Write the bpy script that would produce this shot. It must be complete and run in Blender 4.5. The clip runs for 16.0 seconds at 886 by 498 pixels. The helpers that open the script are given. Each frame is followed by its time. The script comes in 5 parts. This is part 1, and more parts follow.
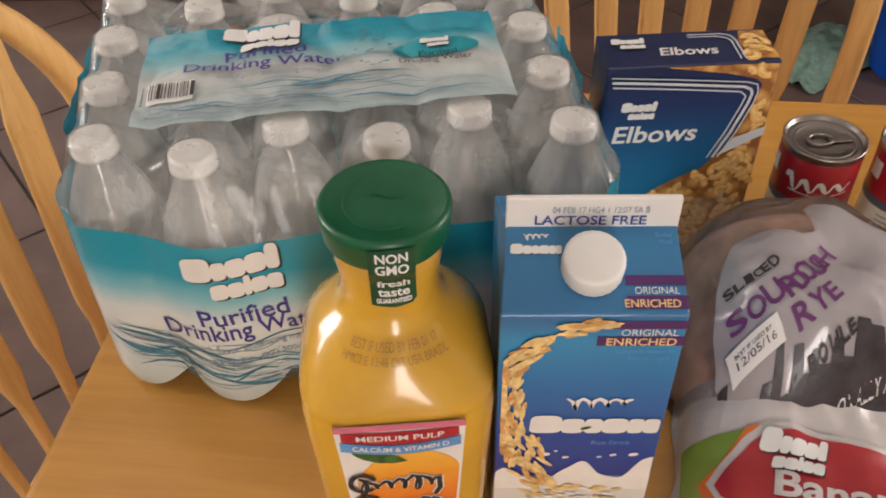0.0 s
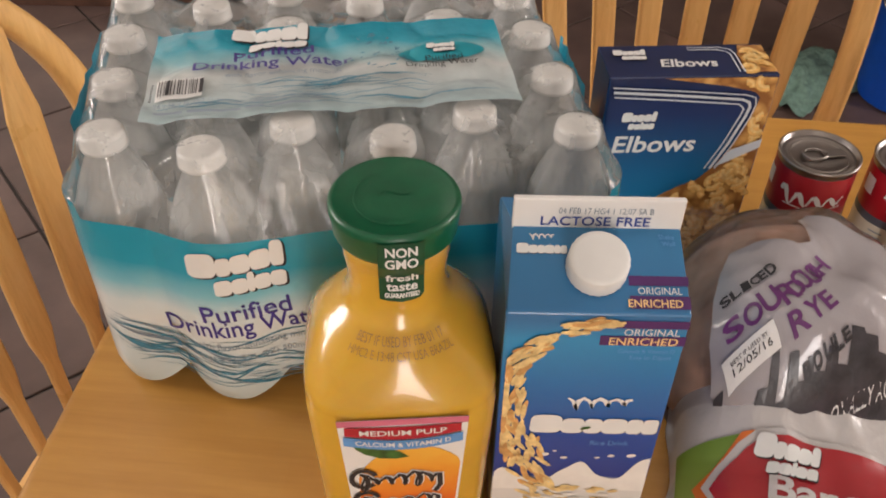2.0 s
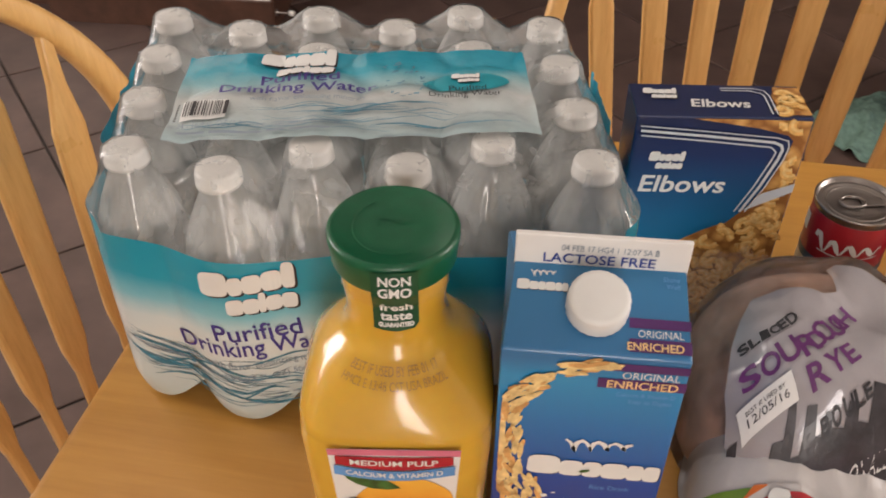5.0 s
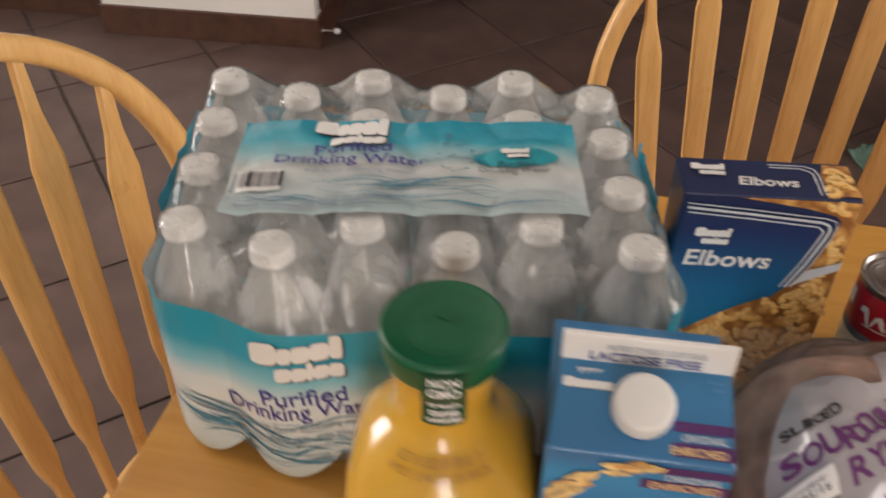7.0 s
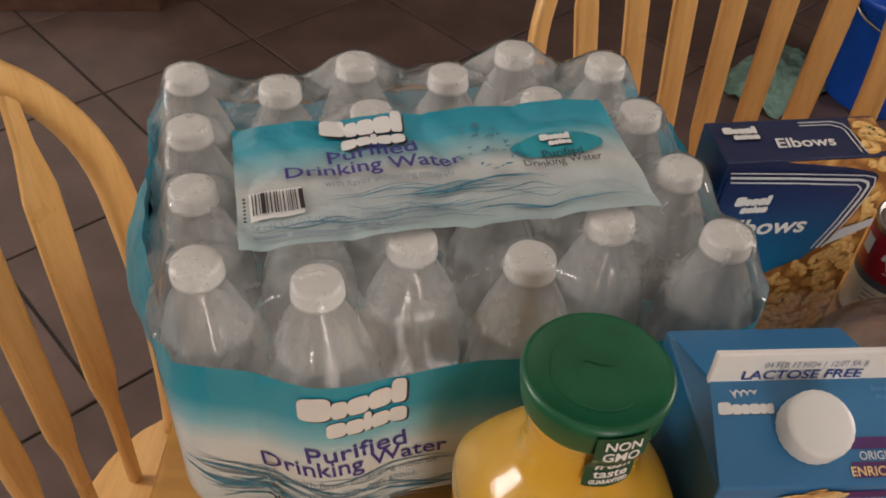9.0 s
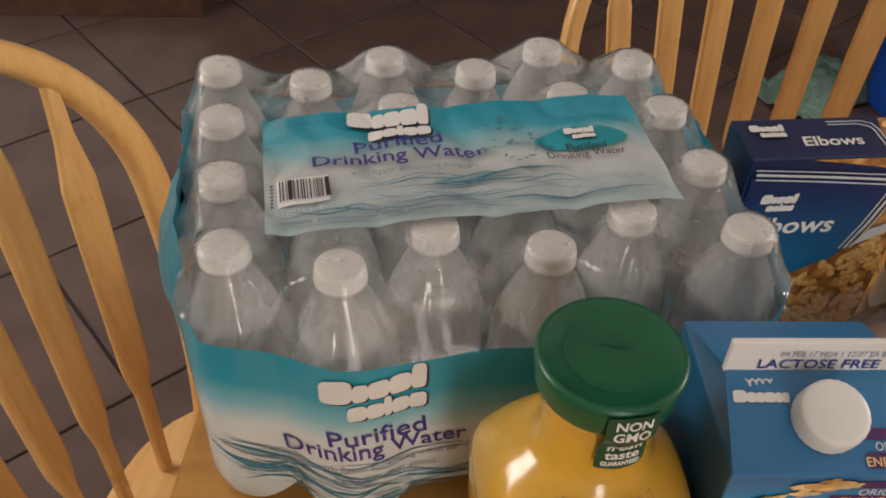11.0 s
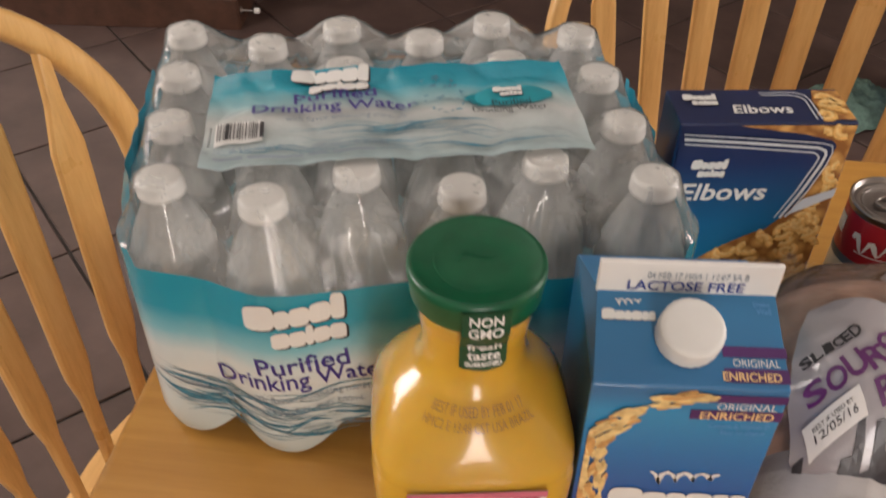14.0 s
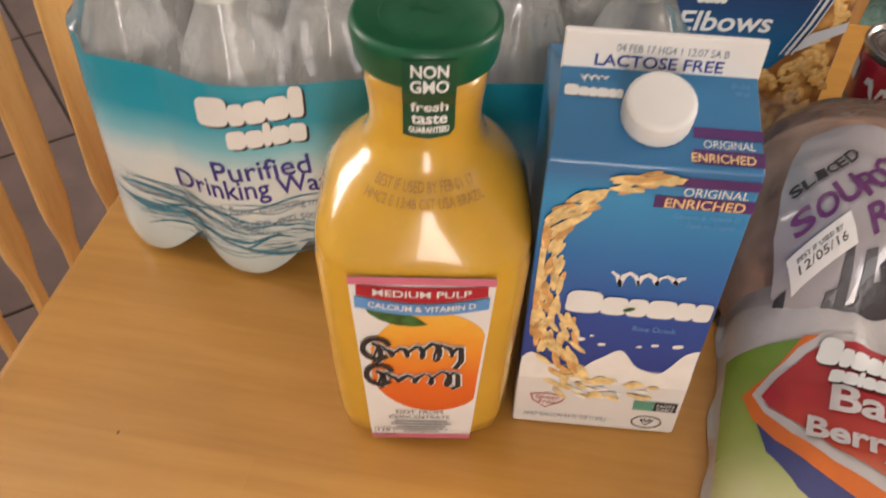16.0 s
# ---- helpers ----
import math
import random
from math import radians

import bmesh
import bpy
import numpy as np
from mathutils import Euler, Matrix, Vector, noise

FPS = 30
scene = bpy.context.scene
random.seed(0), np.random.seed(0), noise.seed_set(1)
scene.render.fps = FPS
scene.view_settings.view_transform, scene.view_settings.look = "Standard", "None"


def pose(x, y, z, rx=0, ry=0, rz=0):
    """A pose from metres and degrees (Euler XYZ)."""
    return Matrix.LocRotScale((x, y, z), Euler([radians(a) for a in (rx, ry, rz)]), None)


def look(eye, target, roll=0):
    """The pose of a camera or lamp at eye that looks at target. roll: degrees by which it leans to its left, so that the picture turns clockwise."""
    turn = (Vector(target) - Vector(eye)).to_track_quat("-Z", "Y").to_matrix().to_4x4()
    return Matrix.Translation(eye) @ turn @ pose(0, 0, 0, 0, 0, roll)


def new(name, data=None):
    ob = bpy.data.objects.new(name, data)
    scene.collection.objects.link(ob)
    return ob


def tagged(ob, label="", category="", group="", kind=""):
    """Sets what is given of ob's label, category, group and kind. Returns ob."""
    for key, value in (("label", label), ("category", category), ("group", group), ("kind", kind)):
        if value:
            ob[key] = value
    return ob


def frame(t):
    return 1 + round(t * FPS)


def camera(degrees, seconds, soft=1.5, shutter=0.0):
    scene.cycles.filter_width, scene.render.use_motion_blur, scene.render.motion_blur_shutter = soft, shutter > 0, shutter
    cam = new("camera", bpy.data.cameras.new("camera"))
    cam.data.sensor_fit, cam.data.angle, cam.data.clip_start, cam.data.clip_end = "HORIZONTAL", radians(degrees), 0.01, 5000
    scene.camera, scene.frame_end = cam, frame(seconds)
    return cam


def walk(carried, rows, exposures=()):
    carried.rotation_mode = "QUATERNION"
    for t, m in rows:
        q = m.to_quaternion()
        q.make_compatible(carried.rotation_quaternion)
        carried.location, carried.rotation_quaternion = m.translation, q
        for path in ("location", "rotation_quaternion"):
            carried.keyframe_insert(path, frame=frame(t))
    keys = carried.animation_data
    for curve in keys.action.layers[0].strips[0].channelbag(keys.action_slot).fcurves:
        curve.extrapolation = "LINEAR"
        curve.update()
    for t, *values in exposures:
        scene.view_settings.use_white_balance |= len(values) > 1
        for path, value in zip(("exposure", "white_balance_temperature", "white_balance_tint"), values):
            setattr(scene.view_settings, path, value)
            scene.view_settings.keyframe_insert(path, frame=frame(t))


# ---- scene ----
cam = camera(53.3, 16.0, 1.8, 0.9)
PATH = [
    (0, (-0.019, -0.304, 1.278), (-0.062, 1.167, -0.076), -1.3),
    (0.5, (-0.02, -0.309, 1.278), (-0.031, 1.173, -0.065), -0.4),
    (1, (-0.023, -0.312, 1.274), (-0.017, 1.157, -0.084), 0.1),
    (1.5, (-0.027, -0.314, 1.274), (-0.019, 1.171, -0.066), 0.6),
    (2, (-0.03, -0.316, 1.275), (-0.041, 1.181, -0.051), 0.8),
    (2.5, (-0.03, -0.319, 1.275), (-0.038, 1.204, -0.021), 1.3),
    (3, (-0.03, -0.316, 1.268), (-0.048, 1.198, -0.04), 0.8),
    (3.5, (-0.029, -0.311, 1.268), (-0.063, 1.205, -0.037), 0.1),
    (4, (-0.032, -0.311, 1.27), (-0.073, 1.217, -0.021), 0.5),
    (6.5, (0.06, -0.306, 1.303), (-0.247, 1.209, 0.034), -1.0),
    (7, (-0.011, -0.289, 1.317), (-0.236, 1.239, 0.046), 0.4),
    (7.5, (-0.085, -0.264, 1.307), (-0.147, 1.233, -0.018), 1.2),
    (8, (-0.121, -0.246, 1.303), (-0.09, 1.254, -0.018), 0.9),
    (8.5, (-0.144, -0.226, 1.296), (-0.04, 1.234, -0.066), 1.2),
    (9, (-0.15, -0.208, 1.295), (-0.006, 1.254, -0.062), 3.1),
    (11.5, (-0.137, -0.233, 1.291), (-0.089, 1.261, -0.038), 1.5),
    (12, (-0.129, -0.246, 1.298), (-0.083, 1.296, 0.025), 0.9),
    (12.5, (-0.115, -0.258, 1.297), (-0.082, 1.286, 0.026), 0.4),
    (13, (-0.095, -0.27, 1.294), (-0.092, 1.251, -0.004), 1.1),
    (13.5, (-0.075, -0.28, 1.288), (-0.127, 1.224, -0.029), 0.3),
    (14, (-0.063, -0.283, 1.275), (-0.112, 1.239, -0.02), 0.8),
    (14.5, (-0.046, -0.299, 1.241), (-0.115, 1.12, -0.167), 1.0),
    (15, (-0.026, -0.317, 1.221), (-0.145, 1.053, -0.231), 0.3),
    (15.5, (-0.021, -0.307, 1.21), (-0.113, 1.125, -0.183), 1.1),
    (16, (-0.023, -0.307, 1.198), (-0.123, 1.107, -0.213), 1.8),
]
GAIN = [(0, 0.36), (4, 0.34), (6.5, 0.43), (7.5, 0.05), (8.5, -0.01), (9, -0.02), (11.5, -0.03), (12.5, 0.04), (13.5, 0.16), (14, 0.25), (14.5, 0.40), (16, 0.45)]
walk(cam, [(t, look(eye, target, roll)) for t, eye, target, roll in PATH], GAIN)

# ---- light ----
world = bpy.data.worlds.new("world")
scene.world = world
world.use_nodes = True
wn = world.node_tree
sky = wn.nodes.new("ShaderNodeTexSky")
sky.sky_type, sky.sun_disc = "NISHITA", False
sky.sun_elevation, sky.sun_rotation = radians(35), radians(150)
wn.links.new(sky.outputs[0], wn.nodes["Background"].inputs[0])
wn.nodes["Background"].inputs[1].default_value = 0.1

sun_data = bpy.data.lights.new("sun", "SUN")
sun_data.energy, sun_data.angle, sun_data.color = 2.0, radians(0.5), (1.0, 0.93, 0.82)
new("sun", sun_data).matrix_world = look((1.5, -6.0, 9.0), (0.5, 3.0, 0.0))

WINDOWS = [  # centre, the way it faces, width, height, watts
    ((0.25, -1.90, 1.26), (0.25, 0.0, 1.20), 0.36, 1.66, 14.5),
    ((2.60, 0.55, 1.50), (0.0, 0.55, 1.30), 0.50, 1.10, 29.0),
    # West window is assumed, out of view; added to light the left side.
    ((-2.50, 0.60, 1.65), (0.0, 0.50, 1.20), 0.80, 1.15, 36.0),
]
for spot, aim, wide, high, watts in WINDOWS:
    data = bpy.data.lights.new("window_light", "AREA")
    data.shape, data.size, data.size_y, data.energy = "RECTANGLE", wide, high, watts
    data.color = (1.0, 0.895, 0.842)
    new("window_light", data).matrix_world = look(spot, aim)

# ---- materials ----


def nodes_of(name):
    mat = bpy.data.materials.new(name)
    mat.use_nodes = True
    return mat, mat.node_tree, mat.node_tree.nodes["Principled BSDF"]


def ramp_of(tree, stops, source=None):
    node = tree.nodes.new("ShaderNodeValToRGB")
    while len(node.color_ramp.elements) < len(stops):
        node.color_ramp.elements.new(0.5)
    for el, (at, col) in zip(node.color_ramp.elements, stops):
        el.position, el.color = at, (*col, 1)
    if source is not None:
        tree.links.new(source, node.inputs[0])
    return node


def coords(tree, scale=(1, 1, 1), turn=(0, 0, 0), kind="Object"):
    c, m = tree.nodes.new("ShaderNodeTexCoord"), tree.nodes.new("ShaderNodeMapping")
    m.inputs["Scale"].default_value = scale
    m.inputs["Rotation"].default_value = [radians(a) for a in turn]
    tree.links.new(c.outputs[kind], m.inputs[0])
    return m.outputs[0]


def noise_of(tree, vec, scale, detail=4.0, rough=0.55):
    n = tree.nodes.new("ShaderNodeTexNoise")
    n.inputs["Scale"].default_value, n.inputs["Detail"].default_value, n.inputs["Roughness"].default_value = scale, detail, rough
    tree.links.new(vec, n.inputs["Vector"])
    return n.outputs["Fac"]


def bump_of(tree, shader, height, strength, distance=0.001):
    b = tree.nodes.new("ShaderNodeBump")
    b.inputs["Strength"].default_value, b.inputs["Distance"].default_value = strength, distance
    tree.links.new(height, b.inputs["Height"])
    tree.links.new(b.outputs[0], shader.inputs["Normal"])
    return b


def plain(name, col, rough=0.5, metal=0.0, vary=0.08, scale=40.0, bump=0.05, coat=0.0):
    """A surface of one colour with fine uneven tone and relief."""
    mat, tree, p = nodes_of(name)
    vec = coords(tree)
    f = noise_of(tree, vec, scale)
    lo, hi = [c * (1 - vary) for c in col], [min(1, c * (1 + vary)) for c in col]
    tree.links.new(ramp_of(tree, [(0.3, lo), (0.7, hi)], f).outputs[0], p.inputs["Base Color"])
    p.inputs["Roughness"].default_value, p.inputs["Metallic"].default_value = rough, metal
    p.inputs["Coat Weight"].default_value = coat
    if bump:
        bump_of(tree, p, noise_of(tree, vec, scale * 4), bump)
    return mat


def wood(name, dark, mid, light, along="X", stave=0.0, rough=0.35, coat=0.25, stretch=14.0):
    """Varnished wood; stave: width of glued strips, 0 for none."""
    mat, tree, p = nodes_of(name)
    ax = "XYZ".index(along)
    sc = [stretch] * 3
    sc[ax] = 1.0
    vec = coords(tree, sc)
    grain = noise_of(tree, vec, 5.0, 6.0, 0.6)
    fine = noise_of(tree, vec, 28.0, 5.0, 0.7)
    mix = tree.nodes.new("ShaderNodeMath")
    mix.operation = "MULTIPLY_ADD"
    mix.inputs[1].default_value = 0.16 if stave else 0.45
    tree.links.new(fine, mix.inputs[0])
    tree.links.new(grain, mix.inputs[2])
    value = mix.outputs[0]
    if stave:
        calm = tree.nodes.new("ShaderNodeMath")
        calm.operation, calm.inputs[1].default_value, calm.inputs[2].default_value = "MULTIPLY_ADD", 0.5, 0.30
        tree.links.new(value, calm.inputs[0])
        value = calm.outputs[0]
        brick = tree.nodes.new("ShaderNodeTexBrick")
        brick.inputs["Color1"].default_value, brick.inputs["Color2"].default_value = (0, 0, 0, 1), (1, 1, 1, 1)
        brick.inputs["Mortar"].default_value = (0.35, 0.35, 0.35, 1)
        brick.inputs["Scale"].default_value, brick.inputs["Mortar Size"].default_value = 1.0, 0.0004
        brick.inputs["Brick Width"].default_value, brick.inputs["Row Height"].default_value = stave * 8, stave
        tree.links.new(coords(tree, (1, 1, 1), (0, 0, 90 if along == "Y" else 0)), brick.inputs["Vector"])
        add = tree.nodes.new("ShaderNodeMath")
        add.operation = "MULTIPLY_ADD"
        add.inputs[1].default_value = 0.10
        tree.links.new(brick.outputs["Color"], add.inputs[0])
        tree.links.new(value, add.inputs[2])
        value = add.outputs[0]
    if stave:
        for size, amount in ((3.2, 0.30), (11.0, 0.18)):
            st = tree.nodes.new("ShaderNodeMath")
            st.operation, st.inputs[1].default_value = "MULTIPLY_ADD", amount
            tree.links.new(noise_of(tree, coords(tree, (1.0, 1.8, 1.0)), size, 5.0, 0.65), st.inputs[0])
            tree.links.new(value, st.inputs[2])
            value = st.outputs[0]
        sb = tree.nodes.new("ShaderNodeMath")
        sb.operation, sb.inputs[1].default_value = "SUBTRACT", 0.21
        tree.links.new(value, sb.inputs[0])
        value = sb.outputs[0]
    tree.links.new(ramp_of(tree, [(0.42, dark), (0.72, mid), (1.0, light)], value).outputs[0], p.inputs["Base Color"])
    wear = noise_of(tree, coords(tree), 9.0)
    tree.links.new(ramp_of(tree, [(0.3, (rough * 0.8,) * 3), (0.7, (rough * 1.3,) * 3)], wear).outputs[0], p.inputs["Roughness"])
    p.inputs["Coat Weight"].default_value, p.inputs["Coat Roughness"].default_value = coat, 0.18
    bump_of(tree, p, value, 0.12)
    return mat


def clear(name, tint, see, white=0.05, rough=0.06, wrinkle=0.0, scale=60.0, gloss=1.0, white_streaks=0.0, back=0.5):
    """Thin clear plastic: what lies behind shows through, with a skin of gloss."""
    mat, tree, p = nodes_of(name)
    tree.nodes.remove(p)
    out = tree.nodes["Material Output"]
    trans, dif, glo = (tree.nodes.new("ShaderNodeBsdf" + k) for k in ("Transparent", "Diffuse", "Glossy"))
    trans.inputs[0].default_value = (*[c * see + (1 - see) * c for c in tint], 1)
    dif.inputs[0].default_value = (0.95, 0.96, 0.94, 1)
    glo.inputs["Roughness"].default_value = rough
    a, b = tree.nodes.new("ShaderNodeMixShader"), tree.nodes.new("ShaderNodeMixShader")
    a.inputs[0].default_value = white
    # Streaks in the white share; on the bottled water they paint refracted light.
    if white_streaks:
        streak_noise = noise_of(tree, coords(tree, (1, 1, 0.3)), 75.0, 3.0, 0.6)
        lo, hi = max(0.0, white - white_streaks), white + white_streaks
        tree.links.new(ramp_of(tree, [(0.32, (lo,) * 3), (0.68, (hi,) * 3)], streak_noise).outputs[0], a.inputs[0])
    tree.links.new(trans.outputs[0], a.inputs[1])
    tl, half = tree.nodes.new("ShaderNodeBsdfTranslucent"), tree.nodes.new("ShaderNodeMixShader")
    tl.inputs[0].default_value, half.inputs[0].default_value = (0.95, 0.96, 0.94, 1), back
    tree.links.new(dif.outputs[0], half.inputs[1])
    tree.links.new(tl.outputs[0], half.inputs[2])
    tree.links.new(half.outputs[0], a.inputs[2])
    fr = tree.nodes.new("ShaderNodeFresnel")
    fr.inputs[0].default_value = 1.0 + 0.45 * gloss
    if wrinkle:
        bp = tree.nodes.new("ShaderNodeBump")
        bp.inputs["Strength"].default_value, bp.inputs["Distance"].default_value = wrinkle, 0.004
        tree.links.new(noise_of(tree, coords(tree, (1, 1, 0.18)), scale, 3.0), bp.inputs["Height"])
        for n in (glo, fr):
            tree.links.new(bp.outputs[0], n.inputs["Normal"])
    tree.links.new(fr.outputs[0], b.inputs[0])
    tree.links.new(a.outputs[0], b.inputs[1])
    tree.links.new(glo.outputs[0], b.inputs[2])
    tree.links.new(b.outputs[0], out.inputs[0])
    return mat


def graded(name, axis, lo, hi, stops, rough=0.3, coat=0.2, uneven=0.0, scale=30.0, bump=0.0, alpha=1.0, thin=None):
    """Print whose colour runs along one axis of the thing, from lo to hi metres."""
    mat, tree, p = nodes_of(name)
    vec = coords(tree)
    sep = tree.nodes.new("ShaderNodeSeparateXYZ")
    tree.links.new(vec, sep.inputs[0])
    val = sep.outputs["XYZ".index(axis)]
    if uneven:
        ad = tree.nodes.new("ShaderNodeMath")
        ad.operation = "MULTIPLY_ADD"
        ad.inputs[1].default_value = uneven
        tree.links.new(noise_of(tree, vec, scale), ad.inputs[0])
        tree.links.new(val, ad.inputs[2])
        val = ad.outputs[0]
    mr = tree.nodes.new("ShaderNodeMapRange")
    mr.inputs["From Min"].default_value, mr.inputs["From Max"].default_value = lo, hi
    tree.links.new(val, mr.inputs["Value"])
    tree.links.new(ramp_of(tree, stops, mr.outputs[0]).outputs[0], p.inputs["Base Color"])
    p.inputs["Roughness"].default_value, p.inputs["Coat Weight"].default_value = rough, coat
    p.inputs["Alpha"].default_value = alpha
    if thin:
        patchy = tree.nodes.new("ShaderNodeMath")
        patchy.operation, patchy.inputs[1].default_value = "MULTIPLY_ADD", 0.45
        tree.links.new(noise_of(tree, vec, 38.0, 3.0), patchy.inputs[0])
        tree.links.new(ramp_of(tree, [(q, (v,) * 3) for q, v in thin], mr.outputs[0]).outputs[0], patchy.inputs[2])
        tree.links.new(patchy.outputs[0], p.inputs["Alpha"])
    if bump:
        bump_of(tree, p, noise_of(tree, vec, scale * 2), bump, 0.003)
    return mat


OAK = wood("chair_wood", (0.57, 0.30, 0.095), (0.73, 0.425, 0.15), (0.81, 0.51, 0.20), "Z", rough=0.32)
OAK_FLAT = wood("chair_wood_flat", (0.57, 0.30, 0.095), (0.73, 0.425, 0.15), (0.81, 0.51, 0.20), "X", rough=0.32)
TABLE = wood("table_wood", (0.40, 0.178, 0.031), (0.555, 0.284, 0.060), (0.66, 0.365, 0.095), "X", 0.045, rough=0.34)
WHITE_PAINT = plain("white_paint", (0.86, 0.85, 0.82), 0.6, scale=6, vary=0.03)
WALL_PAINT = plain("wall_paint", (0.74, 0.68, 0.60), 0.8, scale=5, vary=0.05)
BROWN_TRIM = plain("brown_trim", (0.085, 0.040, 0.026), 0.45, scale=20, vary=0.3)
TILE = plain("floor_tile", (0.104, 0.068, 0.058), 0.38, scale=7, vary=0.28, bump=0.12)
GROUT = plain("grout", (0.045, 0.038, 0.034), 0.9, scale=90, vary=0.25)
CAP_WHITE = plain("white_plastic", (0.72, 0.715, 0.69), 0.38, vary=0.03)
BOTTLE_CAP = plain("bottle_cap_plastic", (0.62, 0.605, 0.58), 0.35, vary=0.03)
CAP_GREEN = plain("green_plastic", (0.004, 0.088, 0.037), 0.34, vary=0.12, scale=60)
GREEN_TAG = plain("green_print", (0.004, 0.065, 0.03), 0.35, vary=0.08)
INK_WHITE = plain("white_print", (0.75, 0.75, 0.73), 0.45, vary=0.04)
INK_PURPLE = plain("indigo_print", (0.055, 0.04, 0.23), 0.45, vary=0.1)
INK_DARK = plain("dark_print", (0.02, 0.018, 0.022), 0.5, vary=0.15)
INK_GREY = plain("grey_print", (0.22, 0.27, 0.32), 0.5, vary=0.15)
INK_WAVE = plain("wave_print", (0.05, 0.19, 0.27), 0.45, vary=0.35, scale=120)
INK_BLUE = plain("blue_print", (0.02, 0.05, 0.26), 0.45, vary=0.1)
INK_SKY = plain("sky_print", (0.11, 0.30, 0.62), 0.45, vary=0.08)
INK_PLUM = plain("plum_print", (0.075, 0.018, 0.12), 0.42, vary=0.15)
INK_GOLD = plain("gold_print", (0.80, 0.55, 0.26), 0.45, vary=0.15)
INK_RED = plain("red_print", (0.42, 0.012, 0.03), 0.4, vary=0.15)
INK_LEAF = plain("leaf_print", (0.04, 0.12, 0.025), 0.45, vary=0.5, scale=150)
# The water's streaky white stands in for light refracted inside the bottles.
WATER = clear("bottled_water", (0.95, 0.97, 0.955), 0.9, 0.40, 0.035, 0.03, 60.0, gloss=2.6, white_streaks=0.10, back=0.6)
FILM = clear("shrink_film", (0.98, 0.98, 0.97), 0.95, 0.22, 0.09, 0.08, 50.0, 0.75, white_streaks=0.10, back=0.45)
BAG_CLEAR = clear("bag_film", (0.96, 0.95, 0.95), 0.95, 0.07, 0.20, 1.0, 60.0, 0.42, white_streaks=0.06, back=0.3)

# ---- building helpers ----


def empty(name, m, label, category, group="", kind=""):
    ob = new(name)
    ob.matrix_world = m
    return tagged(ob, label, category, group, kind)


def part(name, bm, material, parent=None, label="", smooth=False, shadow=True):
    me = bpy.data.meshes.new(name)
    if smooth:
        for f in bm.faces:
            f.smooth = True
    bm.to_mesh(me)
    bm.free()
    me.materials.append(material)
    ob = new(name, me)
    ob.parent = parent
    ob.visible_shadow = shadow
    return tagged(ob, label)


def box(cx, cy, cz, sx, sy, sz, bevel=0.0, seg=2, bm=None):
    out = bm or bmesh.new()
    res = bmesh.ops.create_cube(out, size=1, matrix=Matrix.Translation((cx, cy, cz)) @ Matrix.Diagonal((sx, sy, sz, 1)))
    if bevel:
        edges = list({e for v in res["verts"] for e in v.link_edges})
        bmesh.ops.bevel(out, geom=edges, offset=bevel, segments=seg, affect="EDGES", profile=0.5)
    return out


def lathe(profile, n=32, bm=None, cx=0.0, cy=0.0, shape=None):
    """Turned body from (radius, z) pairs, closed where the radius is 0. shape(angle, z) scales the radius."""
    out = bm or bmesh.new()
    rings = []
    for r, z in profile:
        if r < 1e-6:
            rings.append([out.verts.new((cx, cy, z))])
        else:
            ring = []
            for k in range(n):
                a = 2 * math.pi * k / n
                q = r * (shape(a, z) if shape else 1)
                ring.append(out.verts.new((cx + q * math.cos(a), cy + q * math.sin(a), z)))
            rings.append(ring)
    for a, b in zip(rings[:-1], rings[1:]):
        for k in range(n):
            k2 = (k + 1) % n
            if len(a) == 1 and len(b) == 1:
                continue
            if len(a) == 1:
                out.faces.new((a[0], b[k2], b[k]))
            elif len(b) == 1:
                out.faces.new((a[k], a[k2], b[0]))
            else:
                out.faces.new((a[k], a[k2], b[k2], b[k]))
    bmesh.ops.recalc_face_normals(out, faces=out.faces)
    return out


def sheet(fn, nu, nv, bm=None):
    """A grid of fn(a, b) with a and b from 0 to 1."""
    out = bm or bmesh.new()
    g = [[out.verts.new(fn(i / nu, j / nv)) for i in range(nu + 1)] for j in range(nv + 1)]
    for j in range(nv):
        for i in range(nu):
            out.faces.new((g[j][i], g[j][i + 1], g[j + 1][i + 1], g[j + 1][i]))
    return out


def flat_text(words, size, width=0.0, shear=0.0, align="LEFT", bold=0.0):
    """The words as a flat bmesh with its base line on y = 0; width squeezes it to that many metres."""
    cu = bpy.data.curves.new("words", "FONT")
    cu.body, cu.size, cu.shear, cu.align_x, cu.offset, cu.resolution_u = words, size, shear, align, bold, 3
    ob = bpy.data.objects.new("words", cu)
    me = bpy.data.meshes.new_from_object(ob)
    bm = bmesh.new()
    bm.from_mesh(me)
    bpy.data.objects.remove(ob)
    bpy.data.curves.remove(cu)
    bpy.data.meshes.remove(me)
    if width and bm.verts:
        xs = [v.co.x for v in bm.verts]
        k = width / max(1e-6, max(xs) - min(xs))
        x0 = min(xs) if align == "LEFT" else 0
        for v in bm.verts:
            v.co.x = (v.co.x - x0) * k
    return bm


def cut(bm, step):
    """Subdivide long edges so that a flat print can follow a curved face."""
    for _ in range(7):
        long = [e for e in bm.edges if e.calc_length() > step]
        if not long:
            break
        bmesh.ops.subdivide_edges(bm, edges=long, cuts=1)
        bmesh.ops.triangulate(bm, faces=[f for f in bm.faces if len(f.verts) > 4])
    return bm


